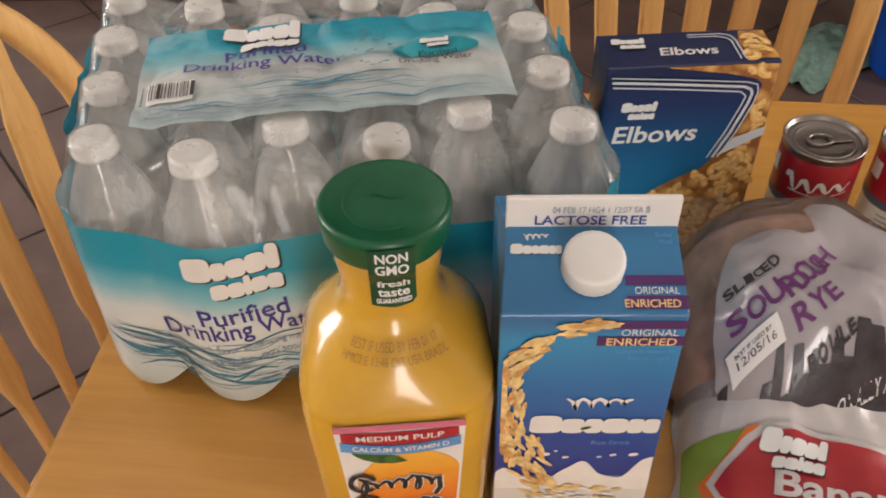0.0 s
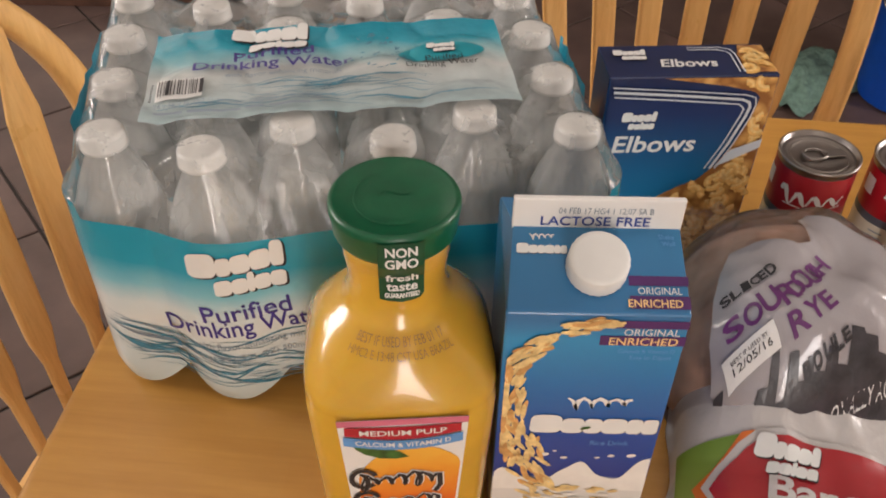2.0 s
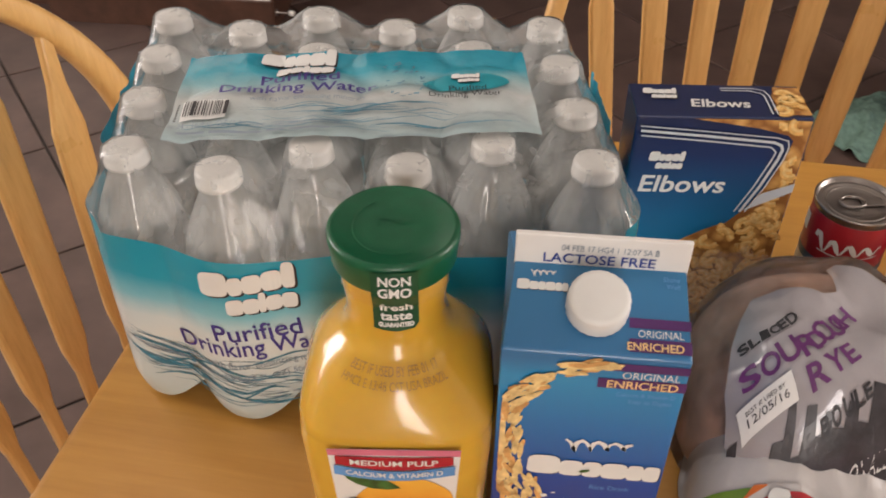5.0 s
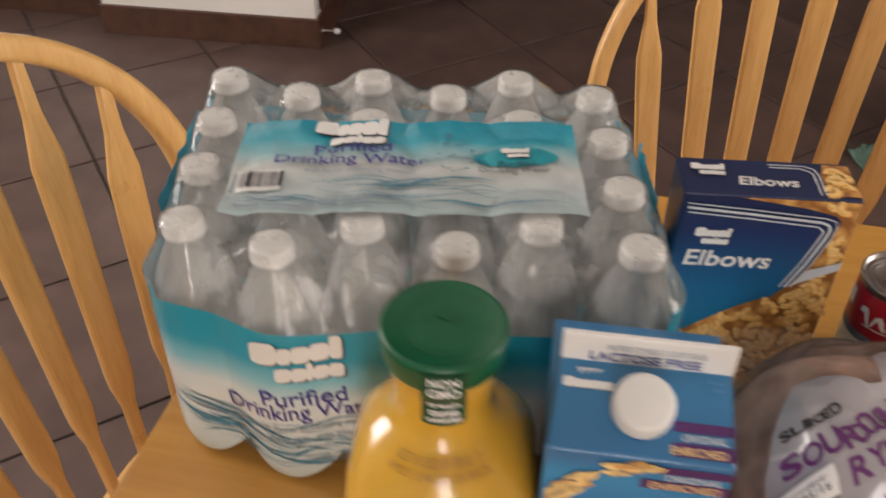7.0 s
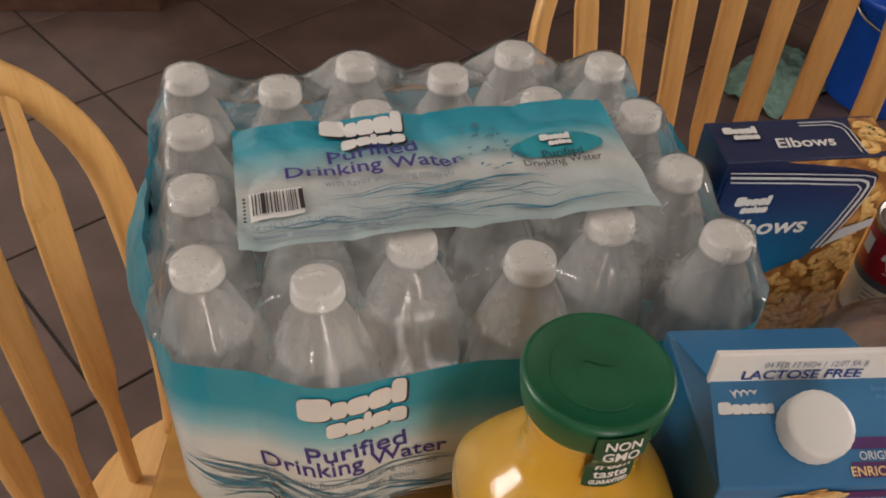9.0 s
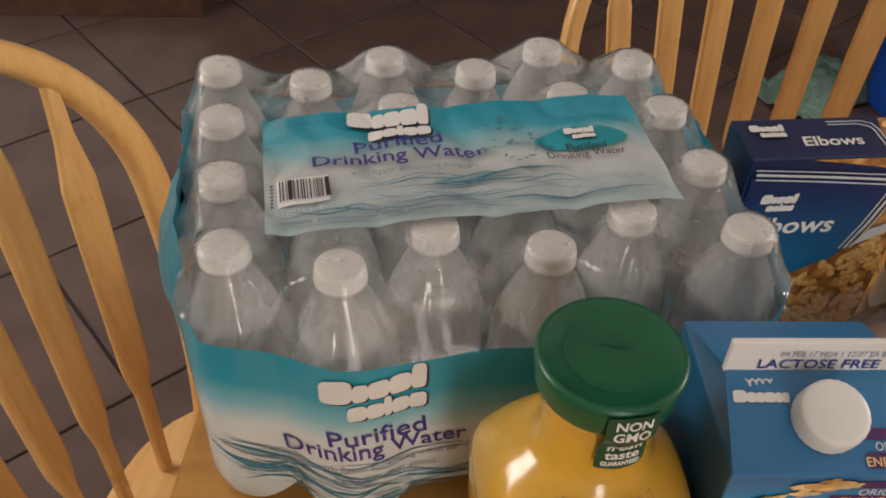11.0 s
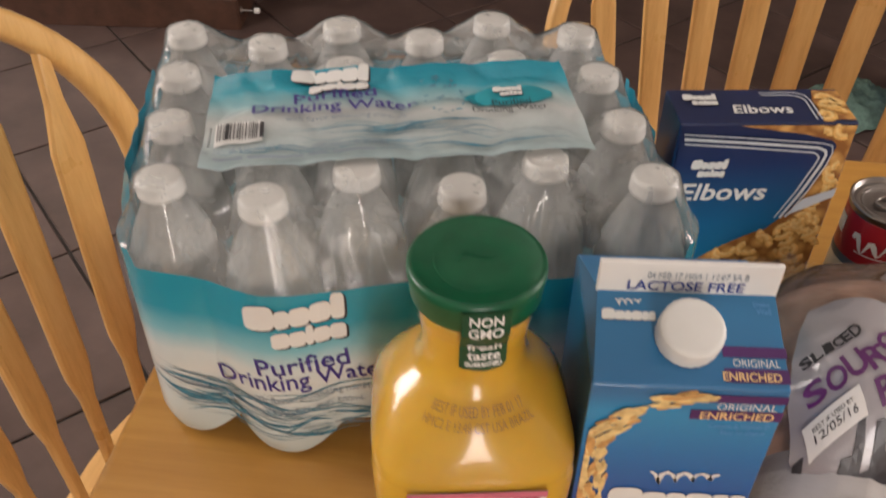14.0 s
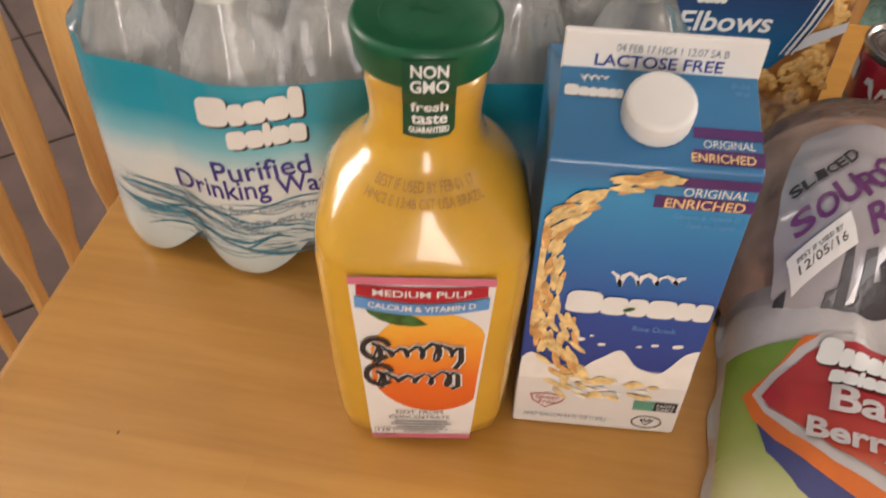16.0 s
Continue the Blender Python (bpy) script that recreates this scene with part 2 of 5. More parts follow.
def laid(bm, where, ox=0.0, oy=0.0, turn=0.0, off=0.0004, step=0.0):
    """Carries a flat print to a surface: where(x, y, off) gives the place."""
    if step:
        cut(bm, step)
    c, s = math.cos(radians(turn)), math.sin(radians(turn))
    for v in bm.verts:
        x, y = v.co.x, v.co.y
        v.co = Vector(where(ox + c * x - s * y, oy + s * x + c * y, off))
    bm.verts.index_update()
    return bm


def poly(points, bm=None):
    out = bm or bmesh.new()
    out.faces.new([out.verts.new((*p, 0)) for p in points])
    return out


def rect(w, h, x=0.0, y=0.0, bm=None):
    return poly([(x, y), (x + w, y), (x + w, y + h), (x, y + h)], bm)


def disc(rx, ry, x=0.0, y=0.0, n=28, bm=None):
    return poly([(x + rx * math.cos(2 * math.pi * k / n), y + ry * math.sin(2 * math.pi * k / n)) for k in range(n)], bm)


def ribbon(line, width, bm=None):
    """A flat stroke along points; width may depend on the way along it."""
    out = bm or bmesh.new()
    n = len(line)
    sides = []
    for k, (x, y) in enumerate(line):
        a, b = line[max(0, k - 1)], line[min(n - 1, k + 1)]
        dx, dy = b[0] - a[0], b[1] - a[1]
        d = math.hypot(dx, dy) or 1
        w = (width(k / (n - 1)) if callable(width) else width) / 2
        sides.append((out.verts.new((x - dy / d * w, y + dx / d * w, 0)), out.verts.new((x + dy / d * w, y - dx / d * w, 0))))
    for (a, b), (c, d) in zip(sides[:-1], sides[1:]):
        out.faces.new((b, d, c, a))
    return out


def chunk(sizes, w, h, slant=0.0, notch=0.30):
    """A brand mark as one plain solid shape with a scalloped edge, from (width, height) shares, w wide and h high."""
    bm = bmesh.new()
    unit = w / sum(q[0] for q in sizes)
    x, last = 0.0, None
    for share, tall in sizes:
        bw, bh = share * unit, h * tall
        for k in range(11):
            c = -math.cos(math.pi * (0.04 + 0.92 * k / 10))
            lift = math.sqrt(max(0.0, 1 - c ** 4))
            px, y0, y1 = x + bw * (0.5 + 0.5 * c), h * 0.22 * (1 - lift), bh * (1 - notch + notch * lift)
            col = [bm.verts.new((px + slant * y, y, 0)) for y in (y0, y1)]
            if last:
                bm.faces.new((last[0], col[0], col[1], last[1]))
            last = col
        x += bw
    return bm


def tube(points, radius, n=10, bm=None, flat=1.0):
    """A round rod through points; radius may depend on the way along it."""
    out = bm or bmesh.new()
    pts = [Vector(p) for p in points]
    rings, up = [], None
    for k, p in enumerate(pts):
        t = (pts[min(len(pts) - 1, k + 1)] - pts[max(0, k - 1)]).normalized()
        if up is None:
            up = t.orthogonal().normalized()
        up = (up - t * up.dot(t)).normalized()
        side = t.cross(up)
        r = radius(k / (len(pts) - 1)) if callable(radius) else radius
        rings.append([out.verts.new(p + up * r * math.cos(2 * math.pi * i / n) + side * r * flat * math.sin(2 * math.pi * i / n)) for i in range(n)])
    for a, b in zip(rings[:-1], rings[1:]):
        for i in range(n):
            out.faces.new((a[i], a[(i + 1) % n], b[(i + 1) % n], b[i]))
    out.faces.new(rings[0][::-1])
    out.faces.new(rings[-1])
    bmesh.ops.recalc_face_normals(out, faces=out.faces)
    return out


# ---- setting ----
def structure(name, bm, mat, label, category="wall"):
    return tagged(part(name, bm, mat), label, category, kind="structure")


def wall_with_hole(axis, at, thick, lo, hi, hole=None, top=2.5):
    """A wall along an axis with one window hole (from, to, sill, head)."""
    bm = bmesh.new()
    spans = [(lo, hi, 0, top)] if not hole else [(lo, hole[0], 0, top), (hole[1], hi, 0, top), (hole[0], hole[1], 0, hole[2]), (hole[0], hole[1], hole[3], top)]
    for a, b, z0, z1 in spans:
        c, s = (a + b) / 2, b - a
        if axis == "x":
            box(c, at, (z0 + z1) / 2, s, thick, z1 - z0, bm=bm)
        else:
            box(at, c, (z0 + z1) / 2, thick, s, z1 - z0, bm=bm)
    return bm


structure("wall_south", wall_with_hole("x", -2.0, 0.16, -2.6, 2.8, (0.03, 0.47, 0.41, 2.11)), WALL_PAINT, "beige painted wall with a window opening")
structure("wall_east", wall_with_hole("y", 2.7, 0.16, -2.08, 4.0, (0.29, 0.81, 0.94, 2.06)), WALL_PAINT, "beige painted side wall with a window opening")
# Unseen wall; its opening is added for the assumed west lamp.
structure("wall_west", wall_with_hole("y", -2.6, 0.16, -2.08, 4.0, (0.19, 1.01, 1.06, 2.24)), WALL_PAINT, "beige painted wall with a wide, assumed window opening")
structure("wall_north", wall_with_hole("x", 4.0, 0.16, -2.6, 2.8), BROWN_TRIM, "dark brown far wall")
structure("ceiling", box(0.1, 1.0, 2.56, 5.6, 6.4, 0.1), WHITE_PAINT, "white painted ceiling", "ceiling")
pier = structure("wall_pier", box(-1.157, 2.459, 1.25, 0.72, 0.42, 2.5, 0.004), WHITE_PAINT, "white painted wall end with brown baseboard")
structure("wall_pier_recess", box(-1.817, 2.519, 1.25, 0.58, 0.30, 2.5, 0.004), WHITE_PAINT, "white painted recessed wall beside the wall end")
bb = box(-1.157, 2.242, 0.05, 0.735, 0.012, 0.10, 0.003)
box(-0.791, 2.459, 0.05, 0.012, 0.44, 0.10, 0.003, bm=bb)
structure("baseboard", bb, BROWN_TRIM, "dark brown wooden baseboard along the white wall", "baseboard")
structure("door_casing", box(-0.790, 2.475, 1.30, 0.012, 0.37, 2.38, 0.003), BROWN_TRIM, "dark brown door casing on the wall end", "trim")
structure("baseboard_recess", box(-1.817, 2.362, 0.05, 0.575, 0.012, 0.10, 0.003), BROWN_TRIM, "dark brown wooden baseboard in the recess", "baseboard")

# ---- table ----
TOP = 0.75
table = empty("dining_table", pose(-0.3217, 0.02, 0, 0, 0, -4.8), "honey oak dining table with rounded edge and glued staves", "table")
tb = box(0.60, 0.10, TOP - 0.0125, 1.20, 0.88, 0.025, 0.009, 4)
tabletop = part("tabletop", tb, TABLE, table, smooth=False)
for f in tabletop.data.polygons:
    f.use_smooth = True
part("apron", box(0.60, -0.24, TOP - 0.065, 0.98, 0.02, 0.08, 0.002), OAK_FLAT, table)
part("apron", box(0.60, 0.44, TOP - 0.065, 0.98, 0.02, 0.08, 0.002), OAK_FLAT, table)
part("apron", box(0.10, 0.10, TOP - 0.065, 0.02, 0.66, 0.08, 0.002), OAK, table)
part("apron", box(1.10, 0.10, TOP - 0.065, 0.02, 0.66, 0.08, 0.002), OAK, table)
STAIN = plain("dark_fleck", (0.16, 0.075, 0.025), 0.5, vary=0.3)
for fx, fy, fr in ((0.155, -0.175, 0.0012), (0.215, -0.205, 0.0009), (0.118, -0.150, 0.0010), (0.190, -0.120, 0.0016), (0.235, -0.135, 0.0022), (0.095, -0.045, 0.0008), (0.175, -0.235, 0.0010), (0.145, -0.095, 0.0013)):
    part("fleck", laid(disc(fr * 1.8, fr, n=12), lambda x, y, o: (x, y, TOP + o), fx, fy, fx * 900, 0.0003), STAIN, tabletop)
for lx, ly in ((0.10, -0.24), (1.10, -0.24), (0.10, 0.44), (1.10, 0.44)):
    part("leg", lathe([(0, 0.002), (0.018, 0.002), (0.02, 0.02), (0.026, 0.30), (0.034, 0.52), (0.026, 0.56), (0.034, 0.60), (0.034, 0.722), (0, 0.722)], 20, cx=lx, cy=ly), OAK, table, smooth=True)


# ---- chairs: bow back with arrow slats ----
def arch(s, half=0.242, spring=0.318, rise=0.236, base=0.2055):
    """The bow's middle line in its plane, s from 0 (one foot) to 1 (the other)."""
    legs = 0.33
    total = 2 * legs + math.pi * half
    d = s * total

    def side(h):
        return base + (half - base) * math.sin(min(1, h / spring) * math.pi / 2) ** 0.8
    if d < legs:
        h = spring * d / legs
        return -side(h), h
    if d > total - legs:
        h = spring * (total - d) / legs
        return side(h), h
    a = math.pi - (d - legs) / half
    return half * math.cos(a), spring + rise * math.sin(a)


def bow_chair(m, label):
    """Origin on the floor under the seat's rear middle; faces its own -y; u runs along x."""
    ch = empty("dining_chair", m, label, "chair", "chairs at the table")
    lean = radians(4.4)

    def up(u, v, d=0.0):
        bend = -1.1085 * u * u * max(0.0, min(1.0, 1 - 0.585 * v))
        return (u, v * math.sin(lean) + d * math.cos(lean) + bend, 0.45 + v * math.cos(lean) - d * math.sin(lean))
    bm = bmesh.new()
    rings = []
    n = 64
    for k in range(n + 1):
        u, v = arch(k / n)
        u2, v2 = arch(min(1, k / n + 0.005))
        u1, v1 = arch(max(0, k / n - 0.005))
        t = Vector((u2 - u1, v2 - v1)).normalized()
        nx, ny = -t.y, t.x
        ring = []
        for i in range(14):
            a = 2 * math.pi * i / 14
            ca, sa = math.cos(a), math.sin(a)
            w = 0.0122 * math.copysign(abs(ca) ** 0.65, ca)
            e = 0.0120 * math.copysign(abs(sa) ** 0.65, sa)
            ring.append(bm.verts.new(up(u + nx * w, v + ny * w, e)))
        rings.append(ring)
    for a, b in zip(rings[:-1], rings[1:]):
        for i in range(14):
            bm.faces.new((a[i], a[(i + 1) % 14], b[(i + 1) % 14], b[i]))
    bm.faces.new(rings[0][::-1])
    bm.faces.new(rings[-1])
    bmesh.ops.recalc_face_normals(bm, faces=bm.faces)
    part("bow", bm, OAK, ch, smooth=True)
    for u0 in (-0.1805, -0.1064, -0.0355, 0.0355, 0.1064, 0.1805):
        vt = 0.318 + 0.236 * math.sqrt(1 - (u0 / 0.242) ** 2) * 0.97
        fan = 0.76 if abs(u0) > 0.15 else 0.73
        shape = [(0.0, 0.006), (0.075, 0.0070), (0.115, 0.0078), (0.150, 0.0148), (0.165, 0.0158), (vt - 0.150, 0.0172), (vt - 0.105, 0.0170), (vt - 0.060, 0.0082), (vt - 0.004, 0.0050)]
        bm = bmesh.new()
        rings = []
        for v, w in shape:
            uc = u0 * (fan + (1 - fan) * v / 0.42)
            th = 0.0052
            ring = []
            for i in range(12):
                a = 2 * math.pi * i / 12
                ca, sa = math.cos(a), math.sin(a)
                ring.append(bm.verts.new(up(uc + w * math.copysign(abs(ca) ** 0.5, ca), v, th * math.copysign(abs(sa) ** 0.6, sa))))
            rings.append(ring)
        for a, b in zip(rings[:-1], rings[1:]):
            for i in range(12):
                bm.faces.new((a[i], a[(i + 1) % 12], b[(i + 1) % 12], b[i]))
        bm.faces.new(rings[0][::-1])
        bm.faces.new(rings[-1])
        bmesh.ops.recalc_face_normals(bm, faces=bm.faces)
        part("slat", bm, OAK, ch)
    st = bmesh.new()
    outline = []
    for k in range(40):
        a = 2 * math.pi * k / 40
        ca, sa = math.cos(a), math.sin(a)
        outline.append((0.250 * math.copysign(abs(ca) ** 0.6, ca), -0.17 + 0.205 * math.copysign(abs(sa) ** 0.6, sa)))
    low = [st.verts.new((x * 0.93, -0.17 + (y + 0.17) * 0.93, 0.418)) for x, y in outline]
    mid = [st.verts.new((x, y, 0.436)) for x, y in outline]
    top = [st.verts.new((x * 0.97, -0.17 + (y + 0.17) * 0.97, 0.452)) for x, y in outline]
    dip = [st.verts.new((x * 0.6, -0.17 + (y + 0.17) * 0.6, 0.442)) for x, y in outline]
    for a, b in ((low, mid), (mid, top), (top, dip)):
        for i in range(40):
            st.faces.new((a[i], a[(i + 1) % 40], b[(i + 1) % 40], b[i]))
    st.faces.new(low[::-1])
    st.faces.new(dip)
    part("seat", st, OAK_FLAT, ch, smooth=True)
    for sx, sy in ((-1, 0), (1, 0), (-1, -1), (1, -1)):
        y0, y1 = (-0.04, 0.02) if sy == 0 else (-0.31, -0.36)
        part("leg", tube([(sx * 0.14, y0, 0.42), (sx * 0.16, (y0 + y1) / 2, 0.21), (sx * 0.18, y1, 0.002)], lambda k: 0.016 + 0.006 * math.sin(math.pi * k) - 0.003 * k, 12), OAK, ch, smooth=True)
    part("stretcher", tube([(-0.158, -0.012, 0.2), (-0.158, -0.33, 0.2)], 0.009), OAK, ch, smooth=True)
    part("stretcher", tube([(0.158, -0.012, 0.2), (0.158, -0.33, 0.2)], 0.009), OAK, ch, smooth=True)
    part("stretcher", tube([(-0.158, -0.17, 0.2), (0.158, -0.17, 0.2)], 0.009), OAK, ch, smooth=True)
    return ch


bow_chair(pose(0.2657, 0.751, 0, 0, 0, 10.17), "honey oak bow-back chair with arrow slats behind the table")
bow_chair(pose(-0.4585, 0.2116, 0, 0, 0, 81.15), "honey oak bow-back chair with arrow slats beside the table")

# ---- water pack ----
COLS, ROWS_N, PU, PV, STAG, RAD = 6, 4, 0.0594, 0.0646, -0.0253, 0.0318
pack = empty("water_pack", pose(-0.2491, 0.1440, TOP, 0, 0, 8.08), "shrink-wrapped pack of clear water bottles with teal printed film", "water bottles")
SPOTS = [(PU * i + (0.0034 if i % 2 else 0.0) - 0.0022 * j, (STAG if i % 2 else 0.0) + PV * j) for i in range(COLS) for j in range(ROWS_N)]
BODY = [(0, 0.002), (0.020, 0.002), (0.025, 0.006), (RAD - 0.001, 0.020), (RAD, 0.03), (RAD - 0.0018, 0.045), (RAD, 0.06), (RAD - 0.0012, 0.075), (RAD, 0.09),
        (RAD, 0.125), (RAD - 0.0012, 0.131), (RAD - 0.0008, 0.139), (0.0296, 0.147), (0.0262, 0.158), (0.0216, 0.171), (0.0172, 0.182), (0.0140, 0.189), (0.0130, 0.192), (0.0130, 0.199), (0, 0.199)]
CAP = [(0, 0.2062), (0.0115, 0.2062), (0.0138, 0.2052), (0.0143, 0.2030), (0.0145, 0.1978), (0.0149, 0.1974), (0.0149, 0.1950), (0.0132, 0.1947)]
BODY = [(r, z + 0.006 * max(0.0, min(1.0, (z - 0.12) / 0.03))) for r, z in BODY]
CAP = [(r, z + 0.006) for r, z in CAP]
BOTTLE_LABEL = graded("bottle_label_print", "Z", 0.05, 0.122, [(0.0, (0.70, 0.76, 0.77)), (0.6, (0.62, 0.74, 0.77)), (1.0, (0.22, 0.50, 0.58))], 0.3, 0.3, 0.01, 40)
WATER_TOP = clear("water_surface", (0.96, 0.98, 0.98), 0.95, 0.30, 0.02, gloss=1.2)
body_me = cap_me = ring_me = top_me = None
for sx, sy in SPOTS:
    if body_me is None:
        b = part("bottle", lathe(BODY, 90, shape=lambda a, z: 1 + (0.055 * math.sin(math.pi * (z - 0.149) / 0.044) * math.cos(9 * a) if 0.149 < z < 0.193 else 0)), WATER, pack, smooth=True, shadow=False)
        c = part("cap", lathe(CAP, 40, shape=lambda a, z: 1 + (0.012 * math.cos(20 * a) if 0.2034 < z < 0.210 else 0)), BOTTLE_CAP, b, "white ribbed screw cap", smooth=True)
        w = part("bottle_label", lathe([(RAD - 0.0006, 0.0500), (RAD + 0.0004, 0.0505), (RAD + 0.0004, 0.1215), (RAD - 0.0006, 0.1220)], 28), BOTTLE_LABEL, b, "pale blue paper label", smooth=True)
        q = part("water_line", lathe([(0, 0.1620), (0.0240, 0.1620), (0.0258, 0.1626), (0.0261, 0.1634)], 24), WATER_TOP, b, "water surface", smooth=True)
        body_me, cap_me, ring_me, top_me = b.data, c.data, w.data, q.data
    else:
        b = new("bottle", body_me)
        b.visible_shadow = False
        b.parent = pack
        c = tagged(new("cap", cap_me), "white ribbed screw cap")
        c.parent = b
        w = tagged(new("bottle_label", ring_me), "pale blue paper label")
        w.parent = b
        q = tagged(new("water_line", top_me), "water surface")
        q.parent = b
    b.location = (sx, sy, 0)


def hull(points):
    pts = sorted(points)
    def half(seq):
        out = []
        for p in seq:
            while len(out) > 1 and (out[-1][0] - out[-2][0]) * (p[1] - out[-2][1]) - (out[-1][1] - out[-2][1]) * (p[0] - out[-2][0]) <= 0:
                out.pop()
            out.append(p)
        return out[:-1]
    return half(pts) + half(pts[::-1])


def around(r, n=420):
    """The taut outline round all bottles at radius r, evenly stepped, anticlockwise, from the front middle."""
    ring = hull([(x + r * math.cos(radians(d)), y + r * math.sin(radians(d))) for x, y in SPOTS for d in range(0, 360, 6)])
    k0 = min(range(len(ring)), key=lambda k: abs(ring[k][0] - 0.15) + 10 * max(0, ring[k][1]))
    ring = ring[k0:] + ring[:k0 + 1]
    ds = [0.0]
    for a, b in zip(ring[:-1], ring[1:]):
        ds.append(ds[-1] + math.dist(a, b))
    out = []
    for k in range(n):
        d = ds[-1] * k / n
        i = max(j for j in range(len(ds)) if ds[j] <= d)
        i = min(i, len(ring) - 2)
        f = (d - ds[i]) / max(1e-9, ds[i + 1] - ds[i])
        out.append((ring[i][0] + f * (ring[i + 1][0] - ring[i][0]), ring[i][1] + f * (ring[i + 1][1] - ring[i][1])))
    return out


N_RING = 420
WRAP = around(RAD + 0.0012, N_RING)
CAPS_RING = around(0.0153, N_RING)
CX, CY = 0.1485, 0.084


def dent(x, y):
    """How far the film may sink from the taut outline before it meets a bottle, at most 14 mm."""
    gap = min(math.dist((x, y), s) for s in SPOTS) - RAD - 0.0012
    return min(0.014, max(0.0, gap))


def film_point(k, z):
    x, y = WRAP[k % N_RING]
    d = Vector((CX - x, CY - y)).normalized()
    f = 0.30 if z > 0.09 else 0.30 + 0.66 * (0.09 - z) / 0.09
    q = dent(x, y) * f
    curl = max(0.0, 0.022 - z) / 0.022
    q += 0.006 * curl ** 1.5
    q += 0.0006 * noise.noise((x * 60, y * 60, z * 45))
    return x + d.x * q, y + d.y * q, z


def band_top(k):
    x, y = WRAP[k % N_RING]
    return 0.1625 + 0.0022 * math.sin(x * 42 + 1.2) - 0.15 * dent(x, y) + (0.012 if x < -0.022 or x > 0.318 else 0)


LOW = 0.006
bm = bmesh.new()
NZ = 22
rows = []
for k in range(N_RING):
    lift = 1.7 * dent(*WRAP[k])
    rows.append([bm.verts.new(film_point(k, (LOW + lift) + (band_top(k) - LOW - lift) * j / NZ)) for j in range(NZ + 1)])
for k in range(N_RING):
    for j in range(NZ):
        bm.faces.new((rows[k][j], rows[(k + 1) % N_RING][j], rows[(k + 1) % N_RING][j + 1], rows[k][j + 1]))
TEAL = graded("teal_band_print", "Z", 0.006, 0.158, [(0.0, (0.52, 0.63, 0.63)), (0.30, (0.60, 0.68, 0.68)), (0.52, (0.68, 0.72, 0.70)), (0.62, (0.62, 0.70, 0.70)), (0.74, (0.22, 0.52, 0.61)), (0.88, (0.022, 0.33, 0.46)), (1.0, (0.018, 0.31, 0.44))], 0.25, 0.4, 0.012, 25.0, 0.25)
band = part("printed_film_band", bm, TEAL, pack, "teal to white printed film band", smooth=True)


def nearest_cap(x, y):
    return min(math.dist((x, y), s) for s in SPOTS)


def roof(x, y):
    """Height of the clear film over the caps."""
    d = max(0.0, nearest_cap(x, y) - 0.0145)
    return 0.2132 - 0.019 * min(1.0, (d / 0.026)) ** 0.8 + (0.0006 + 0.0022 * min(1.0, d / 0.012)) * noise.noise((x * 85, y * 60, 3))


bm = bmesh.new()
rows = []
for k in range(N_RING):
    line = []
    xo, yo, _ = film_point(k, band_top(k))
    xc, yc = CAPS_RING[k]
    zc = roof(xc, yc)
    for j in range(9):
        t = j / 8
        crease = (0.0009 * noise.noise((xc * 120, yc * 120, 1.0)) + 0.0003 * noise.noise((xc * 60, yc * 60, t * 5))) * math.sin(math.pi * t)
        x, y = xo + (xc - xo) * t + crease * (xo - xc) / 0.016, yo + (yc - yo) * t + crease * (yo - yc) / 0.016
        z0 = band_top(k)
        z = z0 + (zc - z0) * (t ** 1.12)
        sag = math.sin(math.pi * t) * 0.006
        line.append(bm.verts.new((x, y, z - sag * 0.4)))
    for j in range(1, 25):
        s = 1 - j / 25
        x, y = CX + (xc - CX) * s, CY + (yc - CY) * s
        line.append(bm.verts.new((x, y, roof(x, y))))
    rows.append(line)
for k in range(N_RING):
    a, b = rows[k], rows[(k + 1) % N_RING]
    for j in range(len(a) - 1):
        bm.faces.new((a[j], b[j], b[j + 1], a[j + 1]))
part("clear_film", bm, FILM, pack, "clear crinkled shrink film over the caps", smooth=True, shadow=False)


def on_front(x, z, off=0.0):
    """A place on the front of the band, x along the pack, z up from the table."""
    k = min((i for i in range(N_RING) if WRAP[i][1] < 0.02), key=lambda i: abs(WRAP[i][0] - x) + 2 * max(0, WRAP[i][1]))
    k2 = (k + 1) if WRAP[(k + 1) % N_RING][0] > WRAP[k][0] and x > WRAP[k][0] else (k - 1)
    a, b = film_point(k, z), film_point(k2, z)
    f = 0 if abs(b[0] - a[0]) < 1e-7 else max(-0.2, min(1.2, (x - a[0]) / (b[0] - a[0])))
    y = a[1] + (b[1] - a[1]) * f
    return x, y - off, z


def on_top(x, y, off=0.0):
    """A place on the film over the caps."""
    d = max(0.0, nearest_cap(x, y) - 0.0145)
    return x, y, 0.2160 - 0.0034 * min(1.0, d / 0.02) ** 2 + 0.0012 * noise.noise((x * 70, y * 40, 2)) + off


SHAPE_TALL = ((1.5, 0.95), (0.75, 0.70), (1.0, 0.72), (1.05, 0.75), (0.7, 1.0))
SHAPE_LOW = ((1.1, 0.8), (1.0, 0.76), (0.45, 1.0), (1.0, 0.76), (1.0, 0.78))


